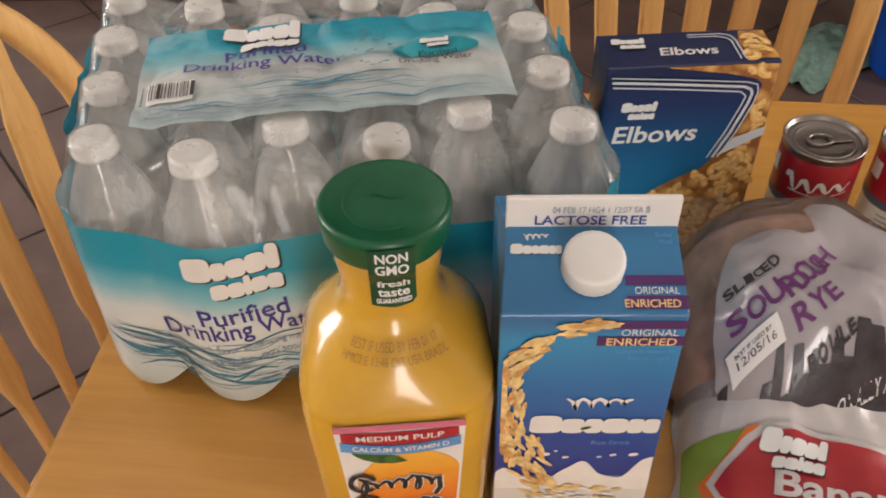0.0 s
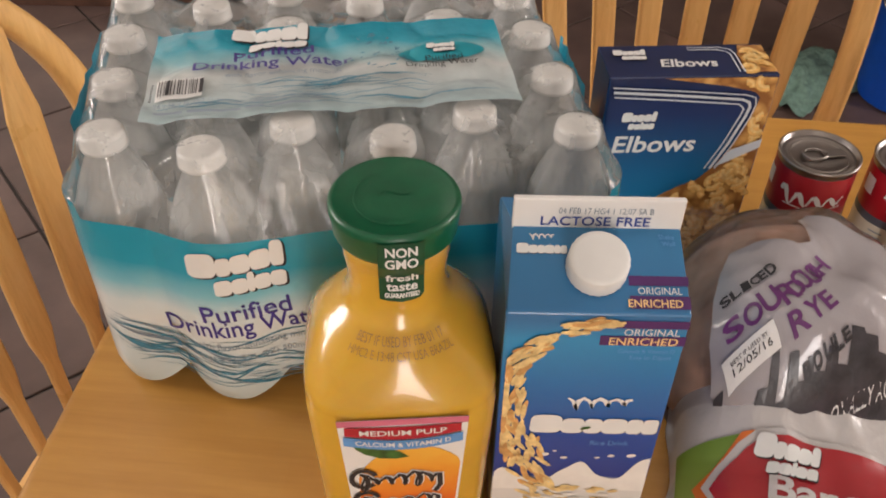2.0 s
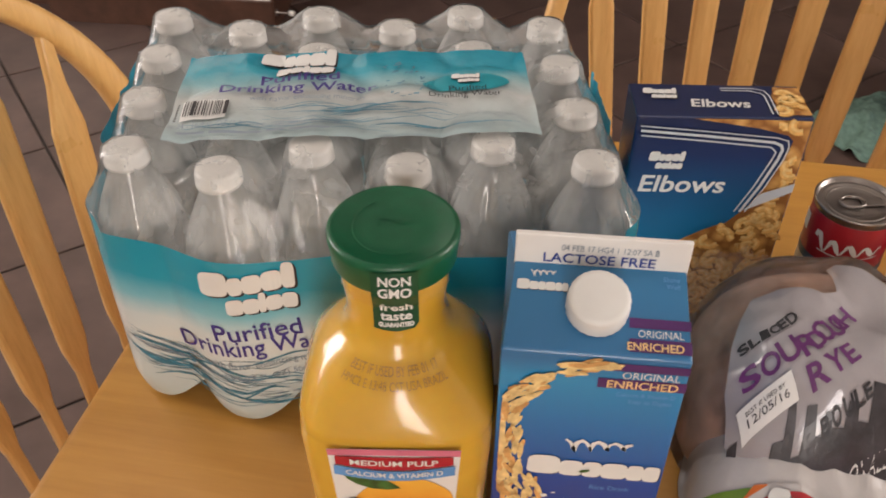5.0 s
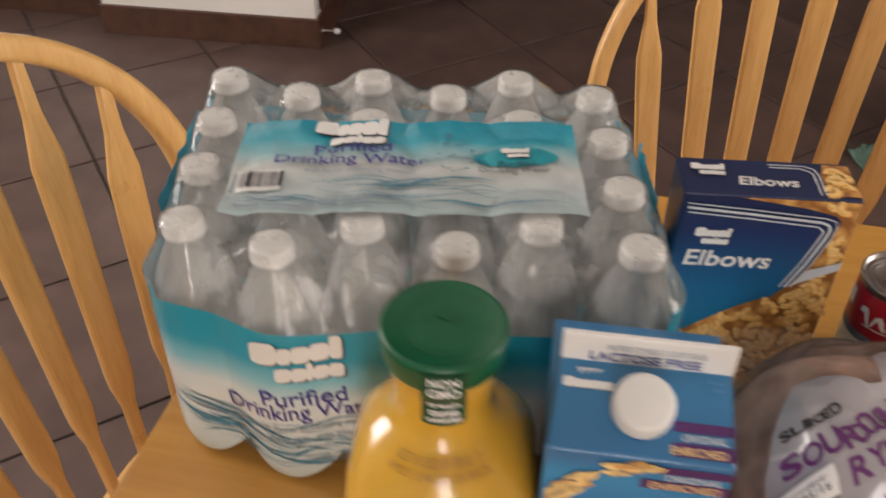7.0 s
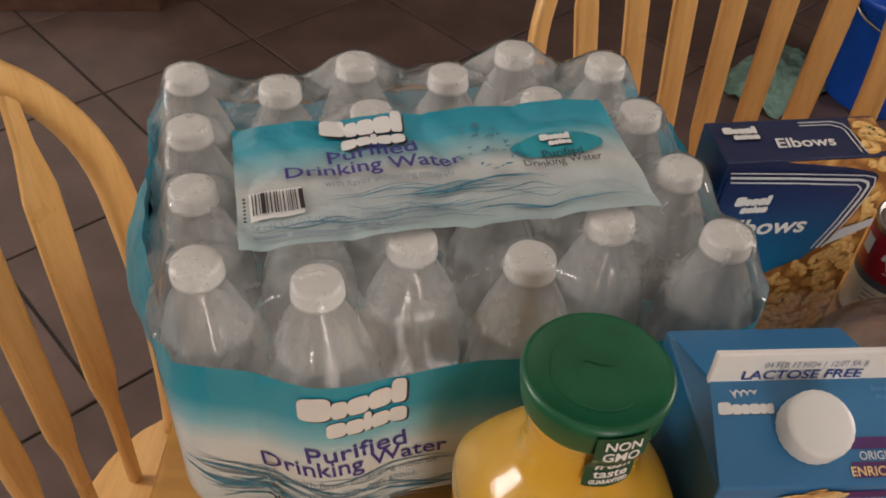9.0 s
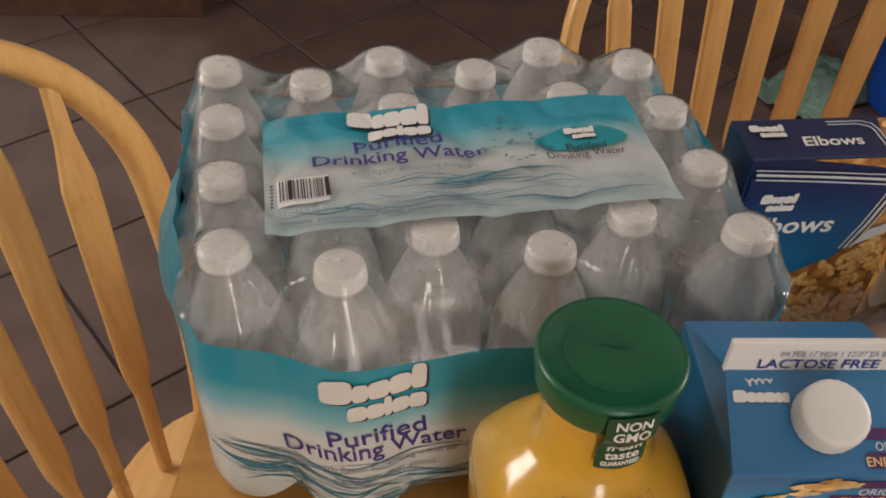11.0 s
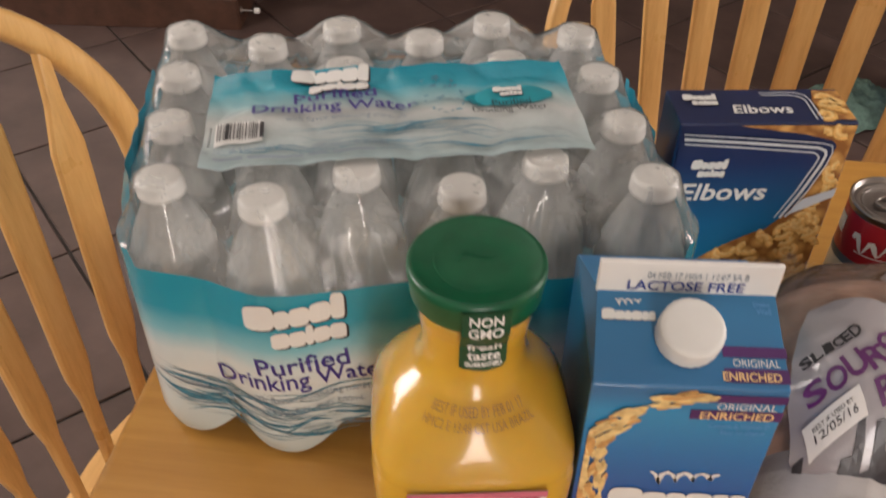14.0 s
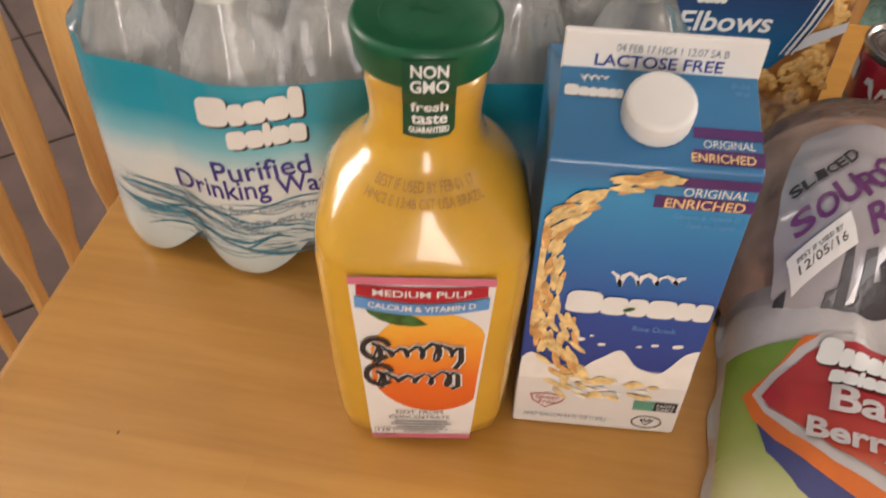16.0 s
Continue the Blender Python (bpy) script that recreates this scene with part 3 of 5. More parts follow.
def brand_two(parent, where, x, y, w, turn=0.0, step=0.006, shadow=INK_DARK, lift=0.0008):
    """A two-line chunky brand mark as plain blocks with a dark drop edge."""
    for mat, dx, dy, off, nm in ((shadow, 0.022 * w, -0.026 * w, lift, "mark_shadow"), (INK_WHITE, 0, 0, lift + 0.0005, "brand_mark")):
        for sizes, ww, hh, ox, oy in ((SHAPE_TALL, w, 0.35 * w, 0, 0), (SHAPE_LOW, 0.76 * w, 0.27 * w, 0.22 * w, -0.275 * w)):
            c, s = math.cos(radians(turn)), math.sin(radians(turn))
            part(nm, laid(chunk(sizes, ww, hh, 0.1), where, x + c * (ox + dx) - s * (oy + dy), y + s * (ox + dx) + c * (oy + dy), turn, off, step), mat, parent)


brand_two(band, on_front, 0.0445, 0.1318, 0.0625, 5)
part("lettering", laid(flat_text("Purified", 0.0215, 0.0605, bold=0.0002), on_front, 0.0475, 0.0895, 5, 0.0008, 0.006), INK_PURPLE, band)
part("lettering", laid(flat_text("Drinking Water", 0.0215, 0.1125, bold=0.0002), on_front, 0.0210, 0.0735, 4, 0.0008, 0.006), INK_PURPLE, band)
part("lettering", laid(flat_text("with flavor enhancing minerals", 0.0095, 0.090), on_front, 0.038, 0.0622, 3, 0.0008, 0.006), INK_GREY, band)
part("lettering", laid(flat_text("(1 PT 0.9 FL OZ) 500mL", 0.0080, 0.070), on_front, 0.046, 0.0500, 3, 0.0008, 0.006), INK_GREY, band)
rnd = random.Random(4)
for k in range(26):
    y0 = 0.030 + 0.040 * rnd.random()
    x0 = -0.028 + rnd.random() * 0.18
    ln = 0.035 + 0.07 * rnd.random()
    ph, am = rnd.random() * 6, 0.0015 + 0.003 * rnd.random()
    fall = -0.10 if x0 < 0.03 else 0.04
    wd = 0.0005 + 0.0013 * rnd.random() ** 2
    pts = [(x0 + ln * t / 16, y0 + fall * ln * t / 16 + am * math.sin(ph + t * 0.35)) for t in range(17)]
    if pts[-1][0] > 0.285:
        continue
    part("wave_line", laid(ribbon(pts, lambda s, wd=wd: wd * (0.2 + math.sin(math.pi * s))), on_front, 0, 0, 0, 0.0005), INK_WAVE, band)

for k, (bx, bz, bl) in enumerate(((-0.026, 0.070, 0.060), (0.010, 0.046, 0.050), (0.050, 0.034, 0.060), (0.090, 0.046, 0.050))):
    bold = [(bx + bl * t / 14, bz - 0.20 * bl * t / 14 + 0.003 * math.sin(t * 0.3 + k)) for t in range(15)]
    part("wave_line", laid(ribbon(bold, lambda s: 0.0006 + 0.0024 * math.sin(math.pi * s) ** 2), on_front, 0, 0, 0, 0.0006), INK_WAVE, band)
swoosh = [(-0.028 + 0.052 * t / 14, 0.062 - 0.016 * t / 14 - 0.004 * math.sin(t / 14 * 3.1)) for t in range(15)]
part("wave_line", laid(ribbon(swoosh, lambda s: 0.0012 + 0.0042 * math.sin(math.pi * s) ** 2), on_front, 0, 0, 0, 0.0006), INK_WAVE, band)
for k in range(34):
    x0, y0 = -0.027 + 0.12 * rnd.random() ** 1.6, 0.046 + 0.036 * rnd.random()
    y0 -= max(0, x0) * 0.25
    ln, dip = 0.030 + 0.05 * rnd.random(), 0.10 + 0.25 * rnd.random()
    wd = 0.0004 + 0.0007 * rnd.random()
    pts = [(x0 + ln * t / 12, max(0.026, y0 - dip * ln * t / 12 + 0.0012 * math.sin(t * 0.6 + k))) for t in range(13)]
    if y0 > 0.066 and x0 > -0.005:
        continue
    part("wave_line", laid(ribbon(pts, lambda s, wd=wd: wd * (0.25 + math.sin(math.pi * s))), on_front, 0, 0, 0, 0.0005), INK_WAVE if k % 3 else INK_GREY, band)

TOPP = graded("top_panel_print", "Y", 0.0, 0.116, [(0.0, (0.42, 0.58, 0.60)), (0.28, (0.54, 0.64, 0.65)), (0.55, (0.62, 0.65, 0.63)), (0.72, (0.30, 0.52, 0.56)), (0.85, (0.04, 0.35, 0.46)), (1.0, (0.016, 0.29, 0.41))], 0.25, 0.4, 0.02, 22.0, 0.8, 0.80, ((0.0, 0.50), (0.3, 0.52), (0.6, 0.60), (0.82, 0.74), (1.0, 0.78)))
panel = part("printed_film_panel", laid(rect(0.246, 0.115), on_top, 0.0235, 0.0005, 0.3, 0.0006, 0.004), TOPP, pack, "teal and white printed film panel with barcode", smooth=True)
brand_two(panel, on_top, 0.0765, 0.0945, 0.0535, 2, 0.004, lift=0.0026)
part("lettering", laid(flat_text("Purified", 0.0165, 0.0555, bold=0.0002), on_top, 0.0795, 0.0685, 2, 0.0034, 0.004), INK_PURPLE, panel)
part("lettering", laid(flat_text("Drinking Water", 0.0165, 0.1080, bold=0.0002), on_top, 0.0530, 0.0545, 1, 0.0034, 0.004), INK_PURPLE, panel)
part("barcode_patch", laid(rect(0.0305, 0.024), on_top, 0.0310, 0.0225, 1, 0.0022, 0.004), INK_WHITE, panel)
x = 0.0325
while x < 0.0595:
    w = rnd.choice((0.0005, 0.0008, 0.0026))
    part("barcode_line", laid(rect(w, 0.0185), on_top, x, 0.0260, 1, 0.0032, 0.004), INK_DARK, panel)
    x += w + rnd.choice((0.0006, 0.001, 0.0014))
OVAL = plain("teal_oval_print", (0.02, 0.30, 0.37), 0.35, vary=0.1)
part("oval_badge", laid(disc(0.0305, 0.0125), on_top, 0.2235, 0.0665, 0, 0.0022, 0.004), OVAL, panel)
part("lettering", laid(flat_text("Purified", 0.0095, 0.026), on_top, 0.2110, 0.0530, 0, 0.0034, 0.004), INK_DARK, panel)
part("lettering", laid(flat_text("Drinking Water", 0.0090, 0.050), on_top, 0.1970, 0.0455, 0, 0.0034, 0.004), INK_DARK, panel)
part("lettering", laid(flat_text("with flavor enhancing minerals", 0.0085, 0.078), on_top, 0.0750, 0.0440, 1, 0.0034, 0.004), INK_GREY, panel)
part("lettering", laid(flat_text("24 - 16.9 FL OZ (1 PT 0.9 FL OZ) 500mL BOTTLES", 0.0080, 0.108), on_top, 0.0310, 0.0125, 0, 0.0034, 0.004), INK_GREY, panel)
for k, (bx, bw) in enumerate(((0.032, 0.018), (0.053, 0.034), (0.090, 0.012), (0.105, 0.026))):
    part("small_print", laid(rect(bw, 0.0022), on_top, bx, 0.0070, 0, 0.0030, 0.004), INK_GREY, panel)
for k in range(7):
    part("small_print", laid(rect(0.0016, 0.0018), on_top, 0.0270, 0.0225 + 0.0032 * k, 0, 0.0030), INK_DARK, panel)
brand_two(panel, on_top, 0.2130, 0.0690, 0.020, 0, 0.004, lift=0.0032)
for k in range(30):
    y0, x0 = 0.008 + 0.032 * rnd.random(), 0.026 + 0.15 * rnd.random()
    if x0 < 0.07 and y0 > 0.016:
        x0 += 0.05
    ln, ph, am = 0.03 + 0.06 * rnd.random(), 6 * rnd.random(), 0.001 + 0.002 * rnd.random()
    wd = 0.0004 + 0.0009 * rnd.random() ** 2
    pts = [(min(0.262, x0 + ln * t / 14), y0 + am * math.sin(ph + t * 0.4)) for t in range(15)]
    part("wave_line", laid(ribbon(pts, lambda s, wd=wd: wd * (0.2 + math.sin(math.pi * s))), on_top, 0.004, 0, 0, 0.0026), INK_WAVE, panel)
for k in range(34):
    a, d = 6.28 * rnd.random(), 0.022 * rnd.random() ** 0.6
    part("splash_mark", laid(disc(0.0007 + 0.002 * rnd.random(), 0.0004 + 0.0009 * rnd.random(), n=9), on_top, 0.180 + d * math.cos(a), 0.070 + d * 1.2 * math.sin(a), 90 * rnd.random(), 0.0026), INK_WAVE, panel)

# gathered teal film at the two open ends of the pack
for side, x0, x1 in ((-1, -0.034, -0.062), (1, 0.328, 0.352)):
    def flap(a, b, side=side, x0=x0, x1=x1):
        y = 0.050 + 0.130 * a - (0.05 * a if side > 0 else 0)
        bulge = math.sin(math.pi * a) ** 0.6 * math.sin(math.pi * min(1, b * 1.15)) ** 0.7
        x = x0 + (x1 - x0) * bulge + 0.0022 * noise.noise((a * 9, b * 7, side * 3.0))
        return x, y + (0.006 if side > 0 else 0) , 0.035 + 0.152 * b + 0.002 * noise.noise((a * 6, b * 6, 9))
    part("film_end_gather", sheet(flap, 24, 20), plain("teal_film", (0.016, 0.29, 0.42), 0.3, vary=0.25, scale=50, bump=0.4, coat=0.3), pack, "gathered teal film end", smooth=True)

# ---- juice bottle ----
juice = empty("juice_bottle", pose(-0.057, 0.029, TOP, 0, 0, 5.0), "clear plastic carafe of orange juice with green cap and paper label", "juice bottle")
JUICE = plain("orange_juice", (0.61, 0.355, 0.038), 0.22, vary=0.09, scale=18, bump=0.0, coat=0.7)
JUICE.node_tree.nodes["Principled BSDF"].inputs["Subsurface Weight"].default_value = 0.25
JUICE.node_tree.nodes["Principled BSDF"].inputs["Subsurface Radius"].default_value = (0.02, 0.009, 0.002)


def squarish(a, z):
    """Rounded square low down, round at the neck."""
    k = max(0.0, min(1.0, (0.176 - z) / 0.034))
    p = 2 + 2.6 * k
    c, s = abs(math.cos(a)), abs(math.sin(a))
    r = (c ** p + s ** p) ** (-1 / p)
    low = max(0.0, min(1.0, (0.06 - z) / 0.05))
    flute = 0.010 * low * math.cos(24 * a) if abs(math.sin(2 * a)) > 0.45 else 0
    return r * (1 + flute)


SIDE = [(0, 0.003), (0.043, 0.003), (0.0475, 0.007), (0.0498, 0.020), (0.0512, 0.05), (0.0530, 0.10), (0.0542, 0.140), (0.0536, 0.1445), (0.0536, 0.147), (0.0540, 0.149), (0.0533, 0.153),
        (0.0518, 0.158), (0.0500, 0.1635), (0.0481, 0.169), (0.0457, 0.1742), (0.0424, 0.1792), (0.0384, 0.1832), (0.0345, 0.1864), (0.0314, 0.1890), (0.0293, 0.1920), (0.0277, 0.1962), (0.0266, 0.201), (0.0262, 0.207), (0.0268, 0.214), (0.0275, 0.220), (0.0279, 0.225)]
body = part("body", lathe(SIDE + [(0.0276, 0.234), (0, 0.234)], 96, shape=squarish), JUICE, juice, "orange juice filled body", smooth=True)
part("neck", lathe([(0.0288, 0.224), (0.0286, 0.230), (0.0293, 0.2315), (0.0293, 0.2335), (0.0284, 0.235), (0.0282, 0.240)], 48), clear("neck_plastic", (1.0, 0.97, 0.88), 0.95, 0.04, 0.05, gloss=0.6), juice, smooth=True, shadow=False)
cap = part("cap", lathe([(0.0284, 0.2364), (0.0314, 0.2360), (0.0320, 0.2375), (0.0327, 0.2450), (0.0335, 0.2495), (0.0334, 0.2530), (0.0320, 0.2550), (0.0302, 0.2546), (0.0292, 0.2536), (0.015, 0.2532), (0, 0.2532)], 72), CAP_GREEN, juice, "dark green screw cap", smooth=True)
swirl = [(-0.009 + 0.018 * t / 20, 0.004 * math.sin(t / 20 * 6.28)) for t in range(21)]
part("cap_emboss", laid(ribbon(swirl, 0.0012), lambda x, y, o: (x, y, 0.2532 + o), 0.0, 0.004, 25, 0.0005), CAP_GREEN, cap)
arc = [(0.0205 * math.cos(radians(d)), 0.022 * math.sin(radians(d))) for d in range(120, 300, 8)]
part("cap_emboss", laid(ribbon(arc, 0.0010), lambda x, y, o: (x, y, 0.2532 + o), 0, 0, 0, 0.0005), CAP_GREEN, cap)


def tag_curve(x, z, off):
    """Down the cap's side and straight on to the neck."""
    z += 0.0110
    r = 0.0336 if z > 0.2365 else max(0.0288, 0.0336 - 0.45 * (0.2365 - z))
    a = x / r
    return (r + off) * math.sin(a), -(r + off) * math.cos(a), z


def tag_shape():
    w = 0.0112
    return poly([(-w, 0.2), (-w, 0.2025), (-w, 0.226), (-w, 0.2405), (0, 0.2415), (w, 0.2405), (w, 0.226), (w, 0.2025), (w * 0.8, 0.1995), (0, 0.1985), (-w * 0.8, 0.1995)])


seal = part("seal_strip", laid(tag_shape(), tag_curve, 0.002, 0, 0, 0.0012, 0.004), GREEN_TAG, juice, "dark green paper seal strip")
for words, z, size, w in (("NON", 0.2335, 0.0080, 0.0150), ("GMO", 0.2262, 0.0080, 0.0155), ("fresh", 0.2135, 0.0080, 0.0155), ("taste", 0.2070, 0.0080, 0.0150), ("GUARANTEED", 0.2022, 0.0042, 0.0170)):
    part("lettering", laid(flat_text(words, size, w, bold=0.0002), tag_curve, 0.002 - w / 2, z, 0, 0.0018, 0.004), INK_WHITE, seal)


def face(x, z, off):
    return x, -0.0543 - off + max(0.0, 0.140 - z) * 0.028 + max(0.0, 0.02 - z) * 0.10, z


LABEL_WHITE = plain("label_paper", (0.76, 0.74, 0.71), 0.42, vary=0.03)
label = part("label", laid(poly([(-0.0354, 0.1475), (0.0354, 0.1475), (0.0334, 0.11), (0.0302, 0.05), (0.0280, 0.0065), (-0.0280, 0.0065), (-0.0302, 0.05), (-0.0334, 0.11)]), face, 0, 0, 0, 0.0008, 0.02), LABEL_WHITE, juice, "white paper label with orange fruit print")
PINK = plain("pink_print", (0.62, 0.16, 0.24), 0.42, vary=0.1)
part("label_edge", laid(poly([(-0.0354, 0.1475), (0.0354, 0.1475), (0.0351, 0.1425), (-0.0351, 0.1425)]), face, 0, 0, 0, 0.0012), PINK, label)
part("label_edge", laid(poly([(-0.0282, 0.0115), (0.0282, 0.0115), (0.0280, 0.0065), (-0.0280, 0.0065)]), face, 0, 0, 0, 0.0012), PINK, label)
part("banner", laid(poly([(-0.0315 + 0.063 * t / 12, 0.1425 - 0.0012 * math.sin(math.pi * t / 12)) for t in range(13)] + [(0.0315 - 0.063 * t / 12, 0.1355 - 0.0055 * math.sin(math.pi * t / 12)) for t in range(13)]), face, 0, 0, 0, 0.0016), INK_RED, label)
part("banner", laid(poly([(-0.0325 + 0.065 * t / 12, 0.1350 - 0.0055 * math.sin(math.pi * t / 12)) for t in range(13)] + [(0.0325 - 0.065 * t / 12, 0.1270 - 0.0060 * math.sin(math.pi * t / 12)) for t in range(13)]), face, 0, 0, 0, 0.0020), INK_SKY, label)


def sagged(width, sag):
    def f(x, z, off):
        return face(x, z - sag * math.cos(min(1.5, abs(x) / width * 1.57)), off)
    return f


part("lettering", laid(flat_text("MEDIUM PULP", 0.0066, 0.047, bold=0.0001), sagged(0.034, 0.0025), -0.0235, 0.1375, 0, 0.0026, 0.01), INK_WHITE, label)
part("lettering", laid(flat_text("CALCIUM & VITAMIN D", 0.0058, 0.052, bold=0.0001), sagged(0.034, 0.0055), -0.026, 0.1305, 0, 0.0030, 0.01), INK_WHITE, label)
FRUIT = graded("orange_fruit_print", "Z", 0.03, 0.13, [(0.0, (0.60, 0.07, 0.012)), (0.5, (0.72, 0.14, 0.015)), (0.85, (0.80, 0.32, 0.03)), (1.0, (0.82, 0.42, 0.05))], 0.45, 0.1, 0.03, 60.0)
fruit = poly([(max(-0.026, min(0.0322 - (0.115 - min(0.115, 0.080 + 0.043 * math.sin(a))) * 0.055, 0.006 + 0.034 * math.cos(a))), 0.080 + 0.043 * math.sin(a)) for a in [2 * math.pi * k / 40 for k in range(40)]])
part("fruit_print", laid(fruit, face, 0, 0, 0, 0.0012), FRUIT, label)
leaf = [(-0.028, 0.1265), (-0.020, 0.1262), (-0.010, 0.1240), (-0.002, 0.1185), (0.003, 0.1135), (-0.004, 0.1120), (-0.013, 0.1130), (-0.021, 0.1170), (-0.026, 0.1220)]
part("leaf_print", laid(poly(leaf[::-1]), face, 0, 0, 0, 0.0016), INK_LEAF, label)


def scrawl(x0, w, h, loops, tail):
    """A plain looping brush line with one long stroke down."""
    pts = []
    for k in range(loops * 10 + 1):
        t = k / (loops * 10)
        a = t * loops * 6.283
        grow = (1.7, 0.55, 0.75, 1.05, 1.5, 0.8)[min(5, int(t * loops))]
        pts.append((x0 + w * t + 0.0022 * grow * math.sin(a + 0.4), h * (0.40 + 0.40 * grow * math.cos(a))))
    pts += [(x0 + w + 0.0005, -0.2 * h), (x0 + w - 0.003, -tail * h)]
    return pts


for x0, z0, w, h, loops, tail in ((-0.026, 0.0850, 0.046, 0.0125, 6, 0.75), (-0.025, 0.0625, 0.044, 0.0110, 5, 0.45)):
    for mat, wide, off, nm in ((INK_WHITE, 0.0046, 0.0018, "mark_edge"), (INK_DARK, 0.0029, 0.0022, "brand_mark")):
        part(nm, laid(ribbon(scrawl(0, w, h, loops, tail), lambda s, wide=wide: wide * (0.75 + 0.3 * math.sin(s * 40))), face, x0, z0, 3, off), mat, label)
    part("brand_mark", laid(ribbon([(0.007 * math.cos(radians(d)), 0.0085 * math.sin(radians(d))) for d in range(20, 330, 15)], 0.0030), face, x0 + 0.003, z0 + 0.009, 0, 0.0024), INK_DARK, label)
part("lettering", laid(flat_text("NOT FROM", 0.0046, 0.026), face, -0.014, 0.0345, 0, 0.0018), INK_DARK, label)
part("lettering", laid(flat_text("CONCENTRATE", 0.0042, 0.034), face, -0.018, 0.0298, 0, 0.0018), INK_DARK, label)
for k in range(5):
    w = (0.030, 0.034, 0.028, 0.030, 0.020)[k]
    part("small_print", laid(rect(w, 0.0012), face, -w / 2, 0.0262 - 0.0028 * k, 0, 0.0018), INK_GREY, label)
part("nutrition_box", laid(ribbon([(-0.026, 0.0105), (-0.026, 0.0205), (-0.0155, 0.0205), (-0.0155, 0.0105), (-0.026, 0.0105)], 0.0006), face, 0, 0, 0, 0.0020), INK_GREY, label)
part("lettering", laid(flat_text("110", 0.0050, 0.0070), face, -0.0245, 0.0155, 0, 0.0018), INK_DARK, label)


def shoulder(x, z, off):
    r = 0.03
    for (r0, z0), (r1, z1) in zip(SIDE, SIDE[1:]):
        if z0 <= z <= z1 and z1 > z0:
            r = r0 + (r1 - r0) * (z - z0) / (z1 - z0)
    a = x / 0.042
    r = r * squarish(a, z) + off
    return r * math.sin(a), -r * math.cos(a), z + off * 0.8


INK_STAMP = plain("stamped_ink", (0.30, 0.155, 0.04), 0.5, vary=0.3, scale=300)
part("date_stamp", laid(flat_text("BEST IF USED BY FEB 01 17", 0.0050, 0.053), shoulder, -0.026, 0.1842, 0, 0.0018, 0.004), INK_STAMP, body)
part("date_stamp", laid(flat_text("HMC2 E 13:48 CST USA BRAZIL", 0.0050, 0.057), shoulder, -0.028, 0.1790, 0, 0.0018, 0.004), INK_STAMP, body)

# ---- rice drink carton ----
W = 0.0953
carton = empty("drink_carton", pose(0, 0, TOP), "blue gable-top rice drink carton with white screw cap", "carton")
CARTON = graded("carton_print", "Z", 0.0, 0.241, [(0.0, (0.70, 0.68, 0.645)), (0.235, (0.71, 0.69, 0.655)), (0.25, (0.016, 0.045, 0.25)), (0.42, (0.012, 0.065, 0.32)), (0.62, (0.014, 0.165, 0.44)), (0.76, (0.024, 0.26, 0.52)), (0.82, (0.024, 0.150, 0.35)), (1.0, (0.026, 0.20, 0.39))], 0.34, 0.25)
bm = bmesh.new()
FZ, RZ, KZ = 0.203, 0.222, 0.2388
low = [bm.verts.new(p) for p in ((0.0012, 0.0012, 0.001), (W - 0.0012, 0.0012, 0.001), (W - 0.0012, W - 0.0012, 0.001), (0.0012, W - 0.0012, 0.001))]
lft = [bm.verts.new(p) for p in ((0, 0, 0.004), (W, 0, 0.004), (W, W, 0.004), (0, W, 0.004))]
top = [bm.verts.new(p) for p in ((0, 0, FZ), (W, 0, FZ), (W, W, FZ), (0, W, FZ))]
ra, rb = (0.004, W / 2 - 0.001, RZ), (W - 0.001, W / 2 - 0.001, RZ)
rc, rd = (W - 0.001, W / 2 + 0.001, RZ), (0.004, W / 2 + 0.001, RZ)
rid = [bm.verts.new(p) for p in (ra, rb, rc, rd)]
for a, b in ((low, lft), (lft, top)):
    for i in range(4):
        bm.faces.new((a[i], a[(i + 1) % 4], b[(i + 1) % 4], b[i]))
bm.faces.new(low[::-1])
bm.faces.new((top[0], top[1], rid[1], rid[0]))
bm.faces.new((top[2], top[3], rid[3], rid[2]))
il = bm.verts.new((0.020, W / 2, RZ - 0.006))
ir = bm.verts.new((W - 0.020, W / 2, RZ - 0.006))
bm.faces.new((top[1], ir, rid[1]))
bm.faces.new((top[2], rid[2], ir))
bm.faces.new((top[1], top[2], ir))
bm.faces.new((top[3], il, rid[3]))
bm.faces.new((top[0], rid[0], il))
bm.faces.new((top[3], top[0], il))
bmesh.ops.recalc_face_normals(bm, faces=bm.faces)
cbody = part("body", bm, CARTON, carton)
# Left side takes a darker copy of the print, with its shade painted in.
cbody.data.materials.append(graded("carton_side_shaded", "Z", 0.0, 0.241, [(0.0, (0.70, 0.68, 0.64)), (0.2, (0.70, 0.68, 0.64)), (0.25, (0.010, 0.05, 0.16)), (0.8, (0.010, 0.095, 0.20)), (1.0, (0.012, 0.105, 0.21))], 0.34, 0.25, 0.02, 40.0))
for face_ in cbody.data.polygons:
    if face_.center.x < 0.016 and abs(face_.normal.y) < 0.75 and abs(face_.normal.z) < 0.95:
        face_.material_index = 1
bv = cbody.modifiers.new("soft_edges", "BEVEL")
bv.width, bv.segments, bv.limit_method, bv.angle_limit = 0.0012, 2, "ANGLE", radians(25)
fin = part("ridge_fin", box(W / 2 + 0.0015, W / 2, (RZ + KZ) / 2, W - 0.005, 0.0034, KZ - RZ + 0.004, 0.0008), LABEL_WHITE, carton, "white sealed carton ridge")


def on_fin(x, z, off):
    return x, W / 2 - 0.0017 - off, z


def on_face(x, z, off):
    return x, -off, z


